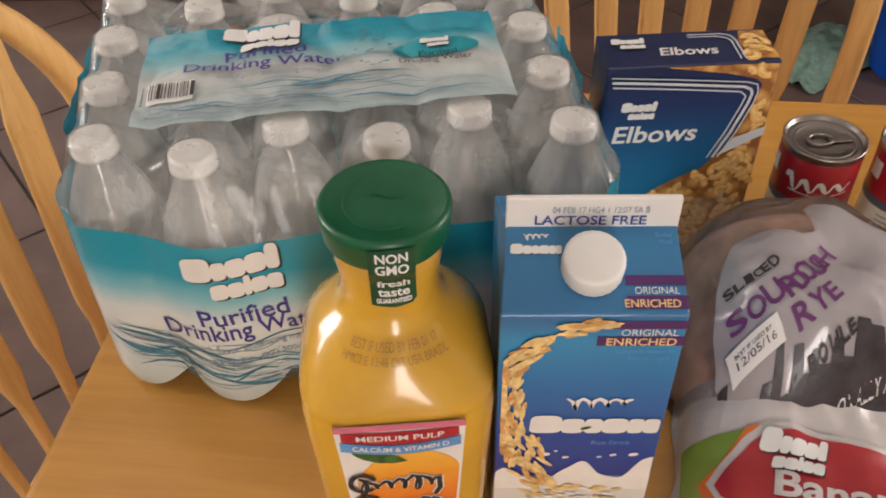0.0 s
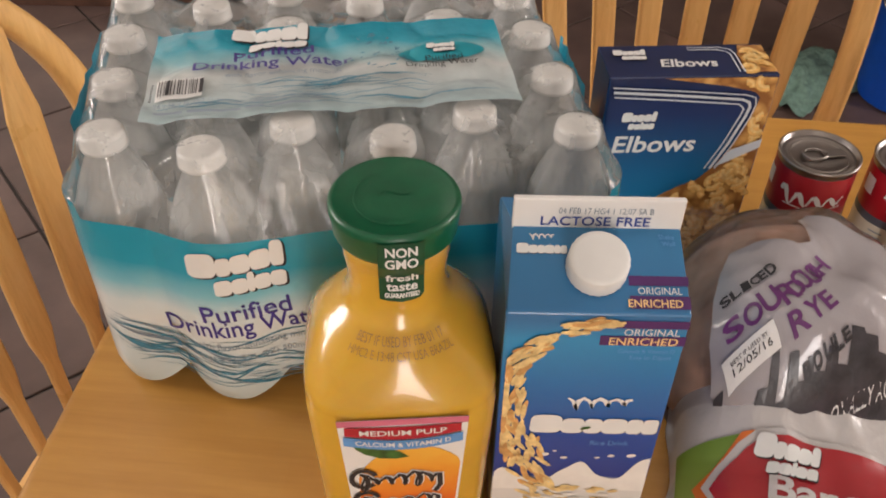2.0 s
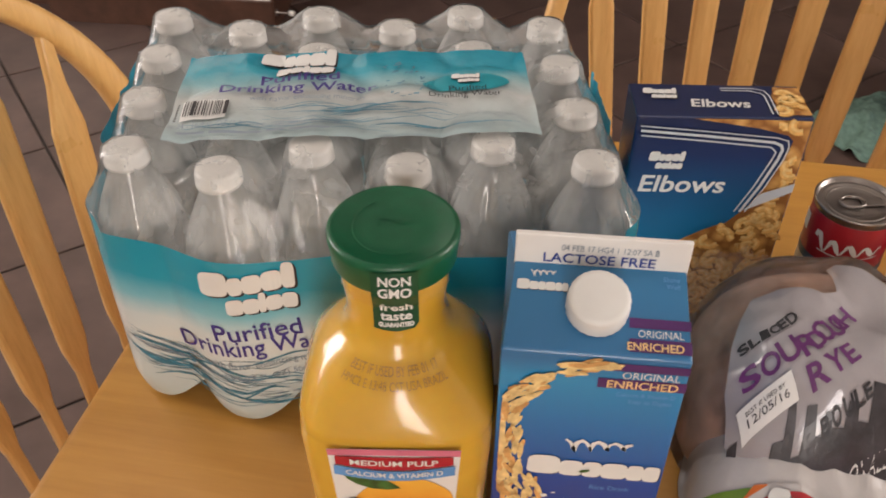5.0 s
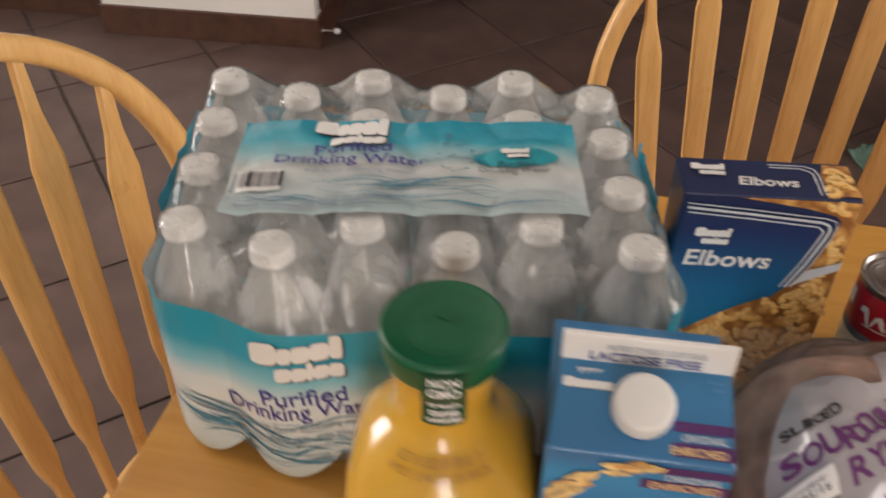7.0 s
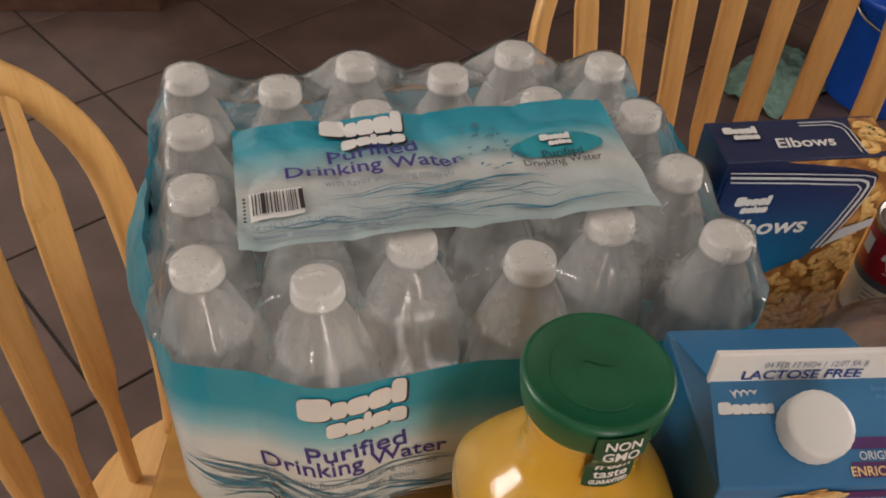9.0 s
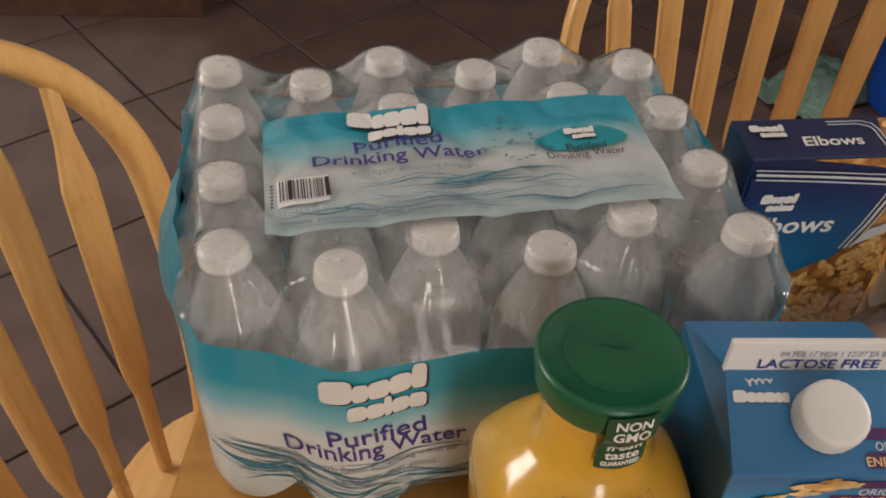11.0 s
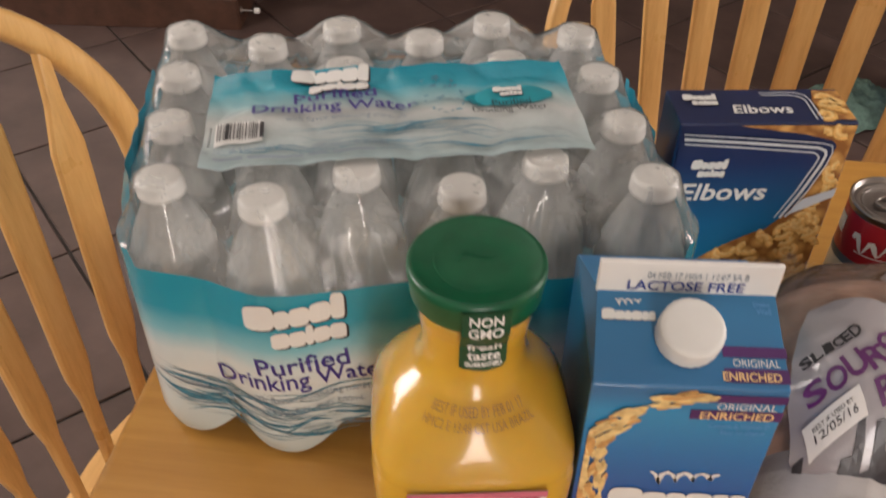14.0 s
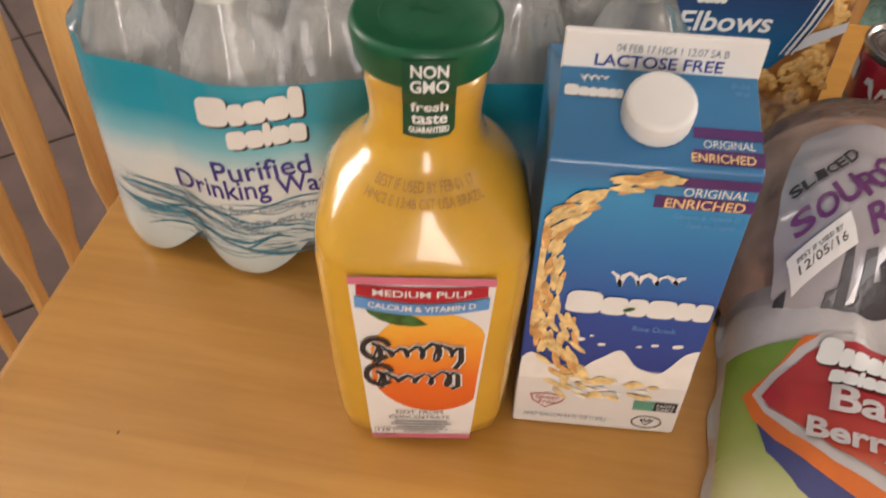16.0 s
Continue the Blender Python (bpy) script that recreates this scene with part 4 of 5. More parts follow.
def on_slope(x, s, off):
    """s runs up the front slope from the fold."""
    dy, dz = W / 2 - 0.001, RZ - FZ
    n = math.hypot(dy, dz)
    return x, s * dy / n - off * dz / n, FZ + s * dz / n + off * dy / n


part("lettering", laid(flat_text("LACTOSE FREE", 0.0086, 0.058, bold=0.0001), on_fin, 0.019, RZ + 0.0015, 0, 0.0006), INK_BLUE, fin)
part("date_stamp", laid(flat_text("04 FEB 17 HG4 1 12:07 SA B", 0.0056, 0.050), on_fin, 0.028, RZ + 0.0095, 0, 0.0006), INK_GREY, fin)
ct = Matrix.Translation((0.0475, 0.0232, FZ + 0.0102)) @ Matrix.Rotation(math.atan2(RZ - FZ, W / 2), 4, "X")
cp = lathe([(0.0160, 0.0), (0.0162, 0.002), (0.0158, 0.0115), (0.0150, 0.0130), (0.0125, 0.0134), (0, 0.0134)], 48, shape=lambda a, z: 1 + (0.010 * math.cos(24 * a) if z < 0.0116 else 0))
bmesh.ops.transform(cp, matrix=ct, verts=cp.verts)
part("cap", cp, CAP_WHITE, carton, "white screw cap", smooth=True)
for name_z, where, x0, z0, w in (("slope", on_slope, 0.064, 0.003, 0.0310), ("face", on_face, 0.0505, 0.1800, 0.0448)):
    h = 0.0185
    part("plum_strip", laid(rect(w, 0.0055), where, x0, z0 + h - 0.0055, 0, 0.0004), INK_PLUM, cbody)
    part("plum_strip", laid(rect(w, 0.0072), where, x0, z0, 0, 0.0004), INK_PLUM, cbody)
    k = 1.0 if where is on_face else 0.78
    part("lettering", laid(flat_text("ORIGINAL", 0.0072 * k, 0.0290 * k), where, x0 + w - 0.0290 * k - 0.004, z0 + 0.0080, 0, 0.0008), INK_WHITE, cbody)
    part("lettering", laid(flat_text("ENRICHED", 0.0078 * k, 0.0360 * k, bold=0.0001), where, x0 + w - 0.0360 * k - 0.004, z0 + 0.0008, 0, 0.0008), INK_GOLD, cbody)
part("lettering", laid(flat_text("Calcium & Vitamin D", 0.0042, 0.030), on_face, 0.061, 0.1745, 0, 0.0006), INK_SKY, cbody)
part("lettering", laid(flat_text("Easy to Digest", 0.0042, 0.022), on_face, 0.068, 0.1695, 0, 0.0006), INK_SKY, cbody)
part("lettering", laid(flat_text("Shake", 0.0040, 0.0085), on_slope, 0.0815, 0.043, 0, 0.0006), INK_SKY, cbody)
part("lettering", laid(flat_text("Well", 0.0040, 0.0070), on_slope, 0.083, 0.039, 0, 0.0006), INK_SKY, cbody)


def drink_mark(where, ox, oy, k, off):
    """The drink's brand mark: one looped stroke over a row of plain blocks."""
    wave = [((0.022 + 0.036 * t / 24 + 0.0016 * math.sin(t * 1.05)) * k, (0.0250 + 0.0032 * math.cos(t * 1.05) * (1.7 - t / 24)) * k) for t in range(25)]
    part("brand_mark", laid(ribbon(wave, lambda q: (0.0014 + 0.0016 * abs(math.sin(q * 9))) * k), where, ox, oy, 4, off), INK_WHITE, cbody)
    for mat, d, o in ((INK_DARK, 0.0007 * k, off * 0.5), (INK_WHITE, 0, off)):
        bmk = chunk(((1.4, 1.1), (1.0, 0.9), (0.8, 0.9), (1.1, 0.92), (0.7, 0.9), (0.7, 0.9)), 0.074 * k, 0.0150 * k, 0.04)
        part("brand_mark" if d == 0 else "mark_shadow", laid(bmk, where, ox + d, oy - d, 0, o), mat, cbody)


drink_mark(on_face, 0.0190, 0.1045, 1.0, 0.0008)
drink_mark(on_slope, 0.006, 0.0335, 0.36, 0.0006)
part("leaf_print", laid(disc(0.0032, 0.0012), on_face, 0.0515, 0.1100, 20, 0.0014), INK_LEAF, cbody)
part("lettering", laid(flat_text("Rice Drink", 0.0058, 0.0225), on_face, 0.0560, 0.0935, 0, 0.0008), INK_SKY, cbody)
MILK = plain("milk_print", (0.80, 0.77, 0.72), 0.4, vary=0.06, scale=60)
splash = [(0.0008, 0.046)] + [(0.0008 + 0.0935 * t / 40, 0.062 + 0.010 * math.sin(t * 0.33 + 0.8) + 0.0015 * math.sin(t * 0.9) + 0.010 * (t / 40) ** 2 - 0.016 * max(0, 0.35 - t / 40)) for t in range(41)] + [(0.0944, 0.046)]
part("milk_splash", laid(poly(splash[::-1]), on_face, 0, 0, 0, 0.0004), MILK, cbody)
for dx, dz, rx in ((0.030, 0.083, 0.003), (0.042, 0.080, 0.0022), (0.062, 0.0805, 0.0016), (0.070, 0.0825, 0.0022), (0.082, 0.083, 0.003), (0.036, 0.0865, 0.0013)):
    part("milk_drop", laid(disc(rx, rx * 0.55, n=12), on_face, dx, dz, 10, 0.0006), MILK, cbody)
GRAIN = plain("rice_grain_print", (0.80, 0.56, 0.25), 0.42, vary=0.35, scale=160)
GRAIN_DARK = plain("rice_grain_shade", (0.62, 0.34, 0.12), 0.42, vary=0.35, scale=160)
rnd = random.Random(11)
for k in range(190):
    t = rnd.random()
    if t < 0.45:
        a = radians(100 + 85 * t / 0.45)
        px, pz = 0.066 + 0.064 * math.cos(a), 0.140 + 0.060 * math.sin(a)
        turn = math.degrees(a) - 90 - 35 + 40 * rnd.random()
    else:
        q = (t - 0.45) / 0.55
        px, pz = 0.0035 + 0.030 * q ** 2.2, 0.140 - 0.098 * q
        turn = 85 + 60 * q - 40 + 60 * rnd.random()
    spread = 0.017 * (0.45 + t)
    px, pz = px + spread * (rnd.random() - 0.35), pz + spread * (rnd.random() - 0.5)
    px = max(0.004, px)
    if px > 0.0610 and pz > 0.185:
        continue
    where = on_face
    if pz > 0.199:
        continue
    g = disc(0.0054 + 0.0018 * rnd.random(), 0.0016, n=10)
    part("rice_grain_print", laid(g, where, px, pz, turn if px > 0.007 else 90, 0.0006 + 0.0010 * k / 190), GRAIN if rnd.random() < 0.72 else GRAIN_DARK, cbody)
for k in range(46):
    px, pz = 0.026 + 0.05 * rnd.random(), 0.033 + 0.020 * rnd.random()
    part("rice_grain_print", laid(disc(0.0036, 0.0014, n=10), on_face, px, pz, -25 + 40 * rnd.random(), 0.0008 + 0.0010 * k / 46), GRAIN if rnd.random() < 0.6 else MILK, cbody)
part("badge", laid(ribbon([(0.0085, 0.0305), (0.0185, 0.0325), (0.0285, 0.0300), (0.0270, 0.0255), (0.0180, 0.0190), (0.0105, 0.0250), (0.0085, 0.0305)], 0.0007), on_face, 0, 0, 0, 0.0006), INK_RED, cbody)
part("lettering", laid(flat_text("Gluten", 0.0050, 0.0135), on_face, 0.0118, 0.0270, 0, 0.0006), INK_RED, cbody)
part("lettering", laid(flat_text("Free", 0.0050, 0.0090), on_face, 0.0140, 0.0228, 0, 0.0006), INK_RED, cbody)
part("lettering", laid(flat_text("HALF GALLON 64 FL OZ (1.89L)", 0.0052, 0.048), on_face, 0.0065, 0.0100, 0, 0.0006), INK_GREY, cbody)
part("badge", laid(rect(0.0115, 0.0085), on_face, 0.0680, 0.0240, 0, 0.0006), plain("green_badge_print", (0.10, 0.30, 0.20), 0.45), cbody)
part("badge", laid(rect(0.0130, 0.0085), on_face, 0.0797, 0.0240, 0, 0.0006), INK_DARK, cbody)
part("lettering", laid(flat_text("NON", 0.0042, 0.0095), on_face, 0.0812, 0.0286, 0, 0.0010), INK_WHITE, cbody)
part("lettering", laid(flat_text("GMO", 0.0042, 0.0095), on_face, 0.0812, 0.0248, 0, 0.0010), INK_WHITE, cbody)
ring = [(0.0780 + 0.0085 * math.cos(radians(d)), 0.0125 + 0.0058 * math.sin(radians(d))) for d in range(0, 361, 15)]
part("badge", laid(ribbon(ring, 0.0007), on_face, 0, 0, 0, 0.0006), INK_DARK, cbody)
part("badge", laid(ribbon([(0.0745, 0.0145), (0.0765, 0.0155), (0.0780, 0.0128), (0.0795, 0.0155), (0.0815, 0.0145), (0.0780, 0.0095), (0.0745, 0.0145)], 0.0010), on_face, 0, 0, 0, 0.0006), INK_DARK, cbody)

# ---- pasta box ----
PW, PD, PH = 0.129, 0.048, 0.187
pasta = empty("pasta_box", pose(0.0875, 0.2590, TOP, 0, 0, 4.0), "blue cardboard pasta box with printed macaroni window", "pasta box")
PASTA_BLUE = graded("pasta_blue_print", "Z", 0.03, 0.19, [(0.0, (0.008, 0.21, 0.40)), (0.45, (0.008, 0.13, 0.30)), (0.8, (0.008, 0.030, 0.12)), (1.0, (0.008, 0.018, 0.075))], 0.36, 0.25, 0.006, 20)
pbody = part("body", box(PW / 2, PD / 2, PH / 2 + 0.001, PW, PD, PH, 0.0012), PASTA_BLUE, pasta)
mac_mat, mtree, mp = nodes_of("macaroni_print")
mvec = coords(mtree)
mv = mtree.nodes.new("ShaderNodeTexVoronoi")
mv.inputs["Scale"].default_value = 95.0
mtree.links.new(mvec, mv.inputs["Vector"])
mix = mtree.nodes.new("ShaderNodeMath")
mix.operation, mix.inputs[1].default_value = "MULTIPLY_ADD", 0.5
mtree.links.new(noise_of(mtree, mvec, 60.0), mix.inputs[0])
mtree.links.new(mv.outputs["Distance"], mix.inputs[2])
mtree.links.new(ramp_of(mtree, [(0.25, (0.80, 0.50, 0.19)), (0.55, (0.66, 0.35, 0.10)), (0.95, (0.30, 0.12, 0.03))], mix.outputs[0]).outputs[0], mp.inputs["Base Color"])
mp.inputs["Roughness"].default_value, mp.inputs["Coat Weight"].default_value = 0.36, 0.25


def p_front(x, z, off):
    return 1.049 * x, -off, z


def p_top(x, y, off):
    return 1.049 * x, 1.02 * y, PH + 0.001 + off


win = [(0.122, 0.186)] + [(0.040 + 0.066 * t / 10, 0.1865) for t in range(11)][::-1] + [(0.088, 0.179), (0.108, 0.1735), (0.1125, 0.169), (0.1115, 0.160), (0.102, 0.128), (0.092, 0.106)] + [(0.080 - 0.060 * t / 8, 0.091 - 0.042 * (t / 8) ** 1.3) for t in range(9)] + [(0.012, 0.003), (0.122, 0.003)]
part("window_print", laid(poly(win), p_front, 0, 0, 0, 0.0004), mac_mat, pbody, "printed golden macaroni")
def inside(px, py, ring):
    hit = False
    for (x0, y0), (x1, y1) in zip(ring, ring[1:] + ring[:1]):
        if (y0 > py) != (y1 > py) and px < x0 + (py - y0) / (y1 - y0) * (x1 - x0):
            hit = not hit
    return hit


MAC = [plain("macaroni_light_print", (0.90, 0.61, 0.25), 0.36, vary=0.15, scale=300, bump=0), plain("macaroni_mid_print", (0.84, 0.50, 0.155), 0.36, vary=0.15, scale=300, bump=0), plain("macaroni_dark_print", (0.66, 0.34, 0.085), 0.36, vary=0.15, scale=300, bump=0)]
mr = random.Random(21)


def macaroni(parent, where, ring, x0, x1, y0, y1, count, off):
    """Printed bent tubes, dark edge, body and lit back, strewn over an outline."""
    shapes = []
    n = 0
    for _ in range(count * 6):
        px, py = x0 + (x1 - x0) * mr.random(), y0 + (y1 - y0) * mr.random()
        if n >= count or not all(inside(px + dx, py + dy, ring) for dx in (-0.004, 0.004) for dy in (-0.004, 0.004)):
            continue
        a0, r, span = mr.random() * 360, 0.0046 + 0.0014 * mr.random(), 90 + 70 * mr.random()
        arc = [(px + r * math.cos(radians(a0 + span * t / 8)) - r * 0.5 * math.cos(radians(a0 + span / 2)), py + r * math.sin(radians(a0 + span * t / 8)) - r * 0.5 * math.sin(radians(a0 + span / 2))) for t in range(9)]
        for j, (w, dx, dy) in enumerate(((0.0062, 0.0, -0.0003), (0.0054, 0.0, 0.0), (0.0022, -0.0003, 0.0010))):
            b = laid(ribbon([(qx + dx, qy + dy) for qx, qy in arc], w), where, 0, 0, 0, off + 0.00012 * ((n % 4) * 3 + j))
            shapes.append(([tuple(v.co) for v in b.verts], [[v.index for v in f.verts] for f in b.faces], (2, 1, 0)[j]))
            b.free()
        n += 1
    verts, faces, mats = [], [], []
    for vs, fs, m in shapes:
        k = len(verts)
        verts += vs
        faces += [[i + k for i in f] for f in fs]
        mats += [m] * len(fs)
    me = bpy.data.meshes.new("macaroni_print")
    me.from_pydata(verts, [], faces)
    for m in MAC:
        me.materials.append(m)
    me.polygons.foreach_set("material_index", mats)
    ob = new("macaroni_print", me)
    ob.parent = parent
    tagged(ob, "printed golden macaroni", kind="stuff")


macaroni(pbody, p_front, win, 0.005, 0.1225, 0.003, 0.187, 150, 0.0005)
PALE = plain("pale_grey_print", (0.62, 0.66, 0.70), 0.4, vary=0.05)
for d, wd in ((0.0, 0.0022), (0.0042, 0.0012), (-0.0040, 0.0010)):
    line = [(0.004 + d * 0.2, 0.1765 - d), (0.050, 0.1730 - d), (0.099 - d * 0.4, 0.1685 - d), (0.1045 - d, 0.1660 - d), (0.1060 - d, 0.1620 - d * 0.5), (0.1045 - d, 0.1530), (0.0970 - d, 0.128), (0.0875 - d, 0.104)]
    part("line_print", laid(ribbon(line, wd), p_front, 0, 0, 0, 0.0024), PALE, pbody)
bluep = [(0.0015, 0.1742), (0.050, 0.171), (0.097, 0.1665), (0.1025, 0.163), (0.1035, 0.159), (0.095, 0.128), (0.086, 0.104), (0.068, 0.091), (0.046, 0.080), (0.022, 0.062), (0.0015, 0.046)]
part("blue_field", laid(poly(bluep[::-1]), p_front, 0, 0, 0, 0.0020), PASTA_BLUE, pbody)
part("lettering", laid(flat_text("Elbows", 0.0215, 0.0630, shear=0.12, bold=0.0004), p_front, 0.0088, 0.1222, 0, 0.0026), INK_WHITE, pbody)
brand_two(pbody, p_front, 0.0125, 0.1505, 0.0255, 0, 0, lift=0.0024)
part("recipe_patch", laid(poly([(0.100, 0.122), (0.1222, 0.132), (0.1222, 0.124), (0.090, 0.105)]), p_front, 0, 0, 0, 0.0024), PALE, pbody)
part("window_print", laid(poly([(0.1, 0.004), (0.1222, 0.004), (0.1222, 0.044), (0.104, 0.044), (0.1, 0.03)]), p_top, 0, 0, 0, 0.0004), mac_mat, pbody, "printed golden macaroni")
macaroni(pbody, p_top, [(0.1, 0.004), (0.1222, 0.004), (0.1222, 0.044), (0.104, 0.044), (0.1, 0.03)], 0.1, 0.1225, 0.003, 0.045, 14, 0.0005)
for d in (0.0, 0.0035):
    part("line_print", laid(ribbon([(0.065, 0.0405 - d), (0.090 - d, 0.0405 - d), (0.0965 - d, 0.037 - d), (0.0985 - d, 0.030), (0.0985 - d, 0.004)], 0.0011), p_top, 0, 0, 0, 0.0008), PALE, pbody)
part("lettering", laid(flat_text("Elbows", 0.0150, 0.042, shear=0.12, bold=0.0003), p_top, 0.040, 0.0130, 0, 0.0008), INK_WHITE, pbody)
brand_two(pbody, p_top, 0.008, 0.030, 0.024, 0, 0)

# ---- soup cans ----
STEEL = plain("can_steel", (0.33, 0.30, 0.28), 0.32, 1.0, 0.1, 60)
CAN_RED = plain("can_red_print", (0.36, 0.008, 0.018), 0.32, vary=0.1, coat=0.2)
CAN_WHITE = plain("can_cream_print", (0.74, 0.69, 0.58), 0.36, vary=0.06, coat=0.2)


def soup_can(m, words, label):
    can = empty("soup_can", m, label, "soup can", "soup cans")
    R = 0.0330
    part("shell", lathe([(0, 0.003), (0.0305, 0.003), (0.0315, 0.001), (0.0325, 0.001), (R, 0.003), (R, 0.005), (0.0323, 0.007), (0.0323, 0.0945), (0.0325, 0.0965), (R, 0.0980), (0.0336, 0.0990), (0.0336, 0.1008), (0.0326, 0.1013), (0.0314, 0.1008), (0.0308, 0.0975), (0.0295, 0.0968), (0.0285, 0.0978), (0.0265, 0.0978), (0.0255, 0.0970), (0.0150, 0.0970), (0, 0.0970)], 56), STEEL, can, "bare steel can with rolled rims", smooth=True)
    wrap = part("label", lathe([(0.0326, 0.0070), (0.0327, 0.0075), (0.0327, 0.0520)], 56), CAN_WHITE, can, "cream and red paper label", smooth=True)
    part("red_field", lathe([(0.0327, 0.0525), (0.03275, 0.0530), (0.03275, 0.0938), (0.0325, 0.0942)], 56), CAN_RED, wrap, smooth=True)
    part("dark_stripe", lathe([(0.0329, 0.0465), (0.0330, 0.0470), (0.0330, 0.0535), (0.0329, 0.0540)], 56), plain("slate_print", (0.09, 0.10, 0.13), 0.4), wrap, smooth=True)

    def round_(x, z, off):
        a = x / 0.033
        return (0.0330 + off) * math.sin(a), -(0.0330 + off) * math.cos(a), z
    swash = [(-0.040 + 0.054 * t / 30, 0.006 + 0.0045 * math.sin(t * 0.9) * (1.6 - t / 30) + 0.004 * max(0, 4 - t) / 4) for t in range(31)]
    part("brand_mark", laid(ribbon(swash, lambda q: 0.0030 + 0.0016 * math.sin(q * 25)), round_, 0, 0.067, 3, 0.0005), INK_WHITE, wrap)
    part("brand_mark", laid(ribbon([(-0.036, 0.0), (-0.012, -0.0015), (0.012, 0.001)], 0.0010), round_, 0, 0.066, 3, 0.0005, 0.004), INK_WHITE, wrap)
    part("lettering", laid(flat_text(words, 0.0075, 0.028), round_, -0.020, 0.034, 0, 0.0006, 0.004), INK_DARK, wrap)
    part("white_patch", laid(rect(0.012, 0.016), round_, -0.066, 0.070, 0, 0.0005, 0.004), INK_WHITE, wrap)
    for k in range(3):
        part("small_print", laid(rect(0.012, 0.0012), round_, -0.044, 0.040 - 0.005 * k, 0, 0.0005, 0.004), INK_GREY, wrap)
    tab = [(0.010 * math.cos(radians(d)), 0.0075 * math.sin(radians(d))) for d in range(0, 361, 20)]
    t = bmesh.new()
    loop = tube([(x - 0.004, y, 0.0990) for x, y in tab], 0.0013, 8, t)
    part("pull_ring", loop, STEEL, can, "steel pull ring", smooth=True)
    part("pull_tab", box(0.012, 0, 0.0986, 0.018, 0.011, 0.0014, 0.0005), STEEL, can)
    part("lid_bead", lathe([(0.0225, 0.0970), (0.0235, 0.0978), (0.0245, 0.0970)], 48), STEEL, can, smooth=True)
    return can


soup_can(pose(0.279, 0.294, TOP, 0, 0, 8), "ar Cheese", "red and cream soup can with steel pull-ring lid")
soup_can(pose(0.357, 0.286, TOP, 0, 0, 20), "", "red and cream soup can beside the other can")

# ---- small carton at the table's right ----
sbox = empty("small_box", pose(0.345, 0.197, TOP, 0, 0, 12), "cream cardboard box with red print", "box")
sb = part("body", box(0.04, 0.02, 0.031, 0.08, 0.06, 0.060, 0.001), plain("cream_card", (0.70, 0.64, 0.54), 0.5, vary=0.05), sbox)
part("red_print", laid(rect(0.02, 0.03), lambda x, z, o: (x, -0.01 - o, z), 0.004, 0.012, 0, 0.0005), INK_RED, sb)

# ---- bread in its bag ----
bread = empty("bread_bag", pose(0.222, 0.142, TOP, 0, 0, 0), "clear bag of dark sliced rye bread with a grey printed front", "bread")
CRUST = plain("rye_crust", (0.36, 0.215, 0.155), 0.85, vary=0.4, scale=45, bump=0.6)


def dome(a, b, h, p=2.6, lump=0.0, seed=0.0, floor=0.002):
    """Height over the table of a rounded bag with half-widths a and b."""
    def f(x, y):
        r = (abs(x / a) ** p + abs(y / b) ** p)
        z = h * math.sqrt(max(0.0, 1 - r))
        return max(floor, z + lump * noise.noise((x * 24 + seed, y * 24, seed)) * min(1, z / 0.03))
    return f


def dome_sheet(fn, a, b, p=2.6, nu=48, nv=14, k=1.0):
    bm = bmesh.new()
    rings = []
    for j in range(nv + 1):
        s = math.sin(math.pi / 2 * j / nv) * k
        ring = []
        for i in range(nu):
            t = 2 * math.pi * i / nu
            c, q = math.cos(t), math.sin(t)
            r = (abs(c) ** p + abs(q) ** p) ** (-1 / p)
            x, y = a * c * r * s, b * q * r * s
            ring.append(bm.verts.new((x, y, fn(x, y))))
            if j == 0:
                break
        rings.append(ring)
    for i in range(nu):
        bm.faces.new((rings[0][0], rings[1][i], rings[1][(i + 1) % nu]))
    for a_, b_ in zip(rings[1:-1], rings[2:]):
        for i in range(nu):
            bm.faces.new((a_[i], b_[i], b_[(i + 1) % nu], a_[(i + 1) % nu]))
    bot = [bm.verts.new((v.co.x, v.co.y, 0.001)) for v in rings[-1]]
    for i in range(nu):
        bm.faces.new((rings[-1][i], bot[i], bot[(i + 1) % nu], rings[-1][(i + 1) % nu]))
    bm.faces.new(bot)
    bmesh.ops.recalc_face_normals(bm, faces=bm.faces)
    return bm


loaf_h = dome(0.089, 0.086, 0.118, 2.8, 0.004, 1.0)
bag_h0 = dome(0.096, 0.095, 0.127, 2.8, 0.009, 5.0)


def bag_h(x, y):
    """The film: the dome with sharp crinkles."""
    z = bag_h0(x, y)
    return z + 0.0045 * (0.45 - abs(noise.noise((x * 30 + y * 14, y * 34, 7.0)))) * min(1, z / 0.05)


part("loaf", dome_sheet(loaf_h, 0.089, 0.086, 2.8), CRUST, bread, "dark brown rye loaf", smooth=True)
part("bag", dome_sheet(bag_h, 0.096, 0.095, 2.8, 120, 40), BAG_CLEAR, bread, "clear crinkled plastic bag", smooth=True, shadow=False)
tail = bmesh.new()
sheet(lambda a, b: (-0.085 - 0.050 * b + 0.012 * (a - 0.5), 0.055 + (0.03 - 0.012 * b) * (a - 0.5) * 2 + 0.03 * b, 0.05 + 0.006 * math.sin(a * 22) * (0.3 + b) + 0.02 * b), 26, 8, tail)
part("dark_print", sheet(lambda a, b: (-0.118 + 0.022 * a, 0.070 + 0.010 * a, 0.036 + 0.024 * b), 3, 3), INK_DARK, bread, "dark printed bag end")
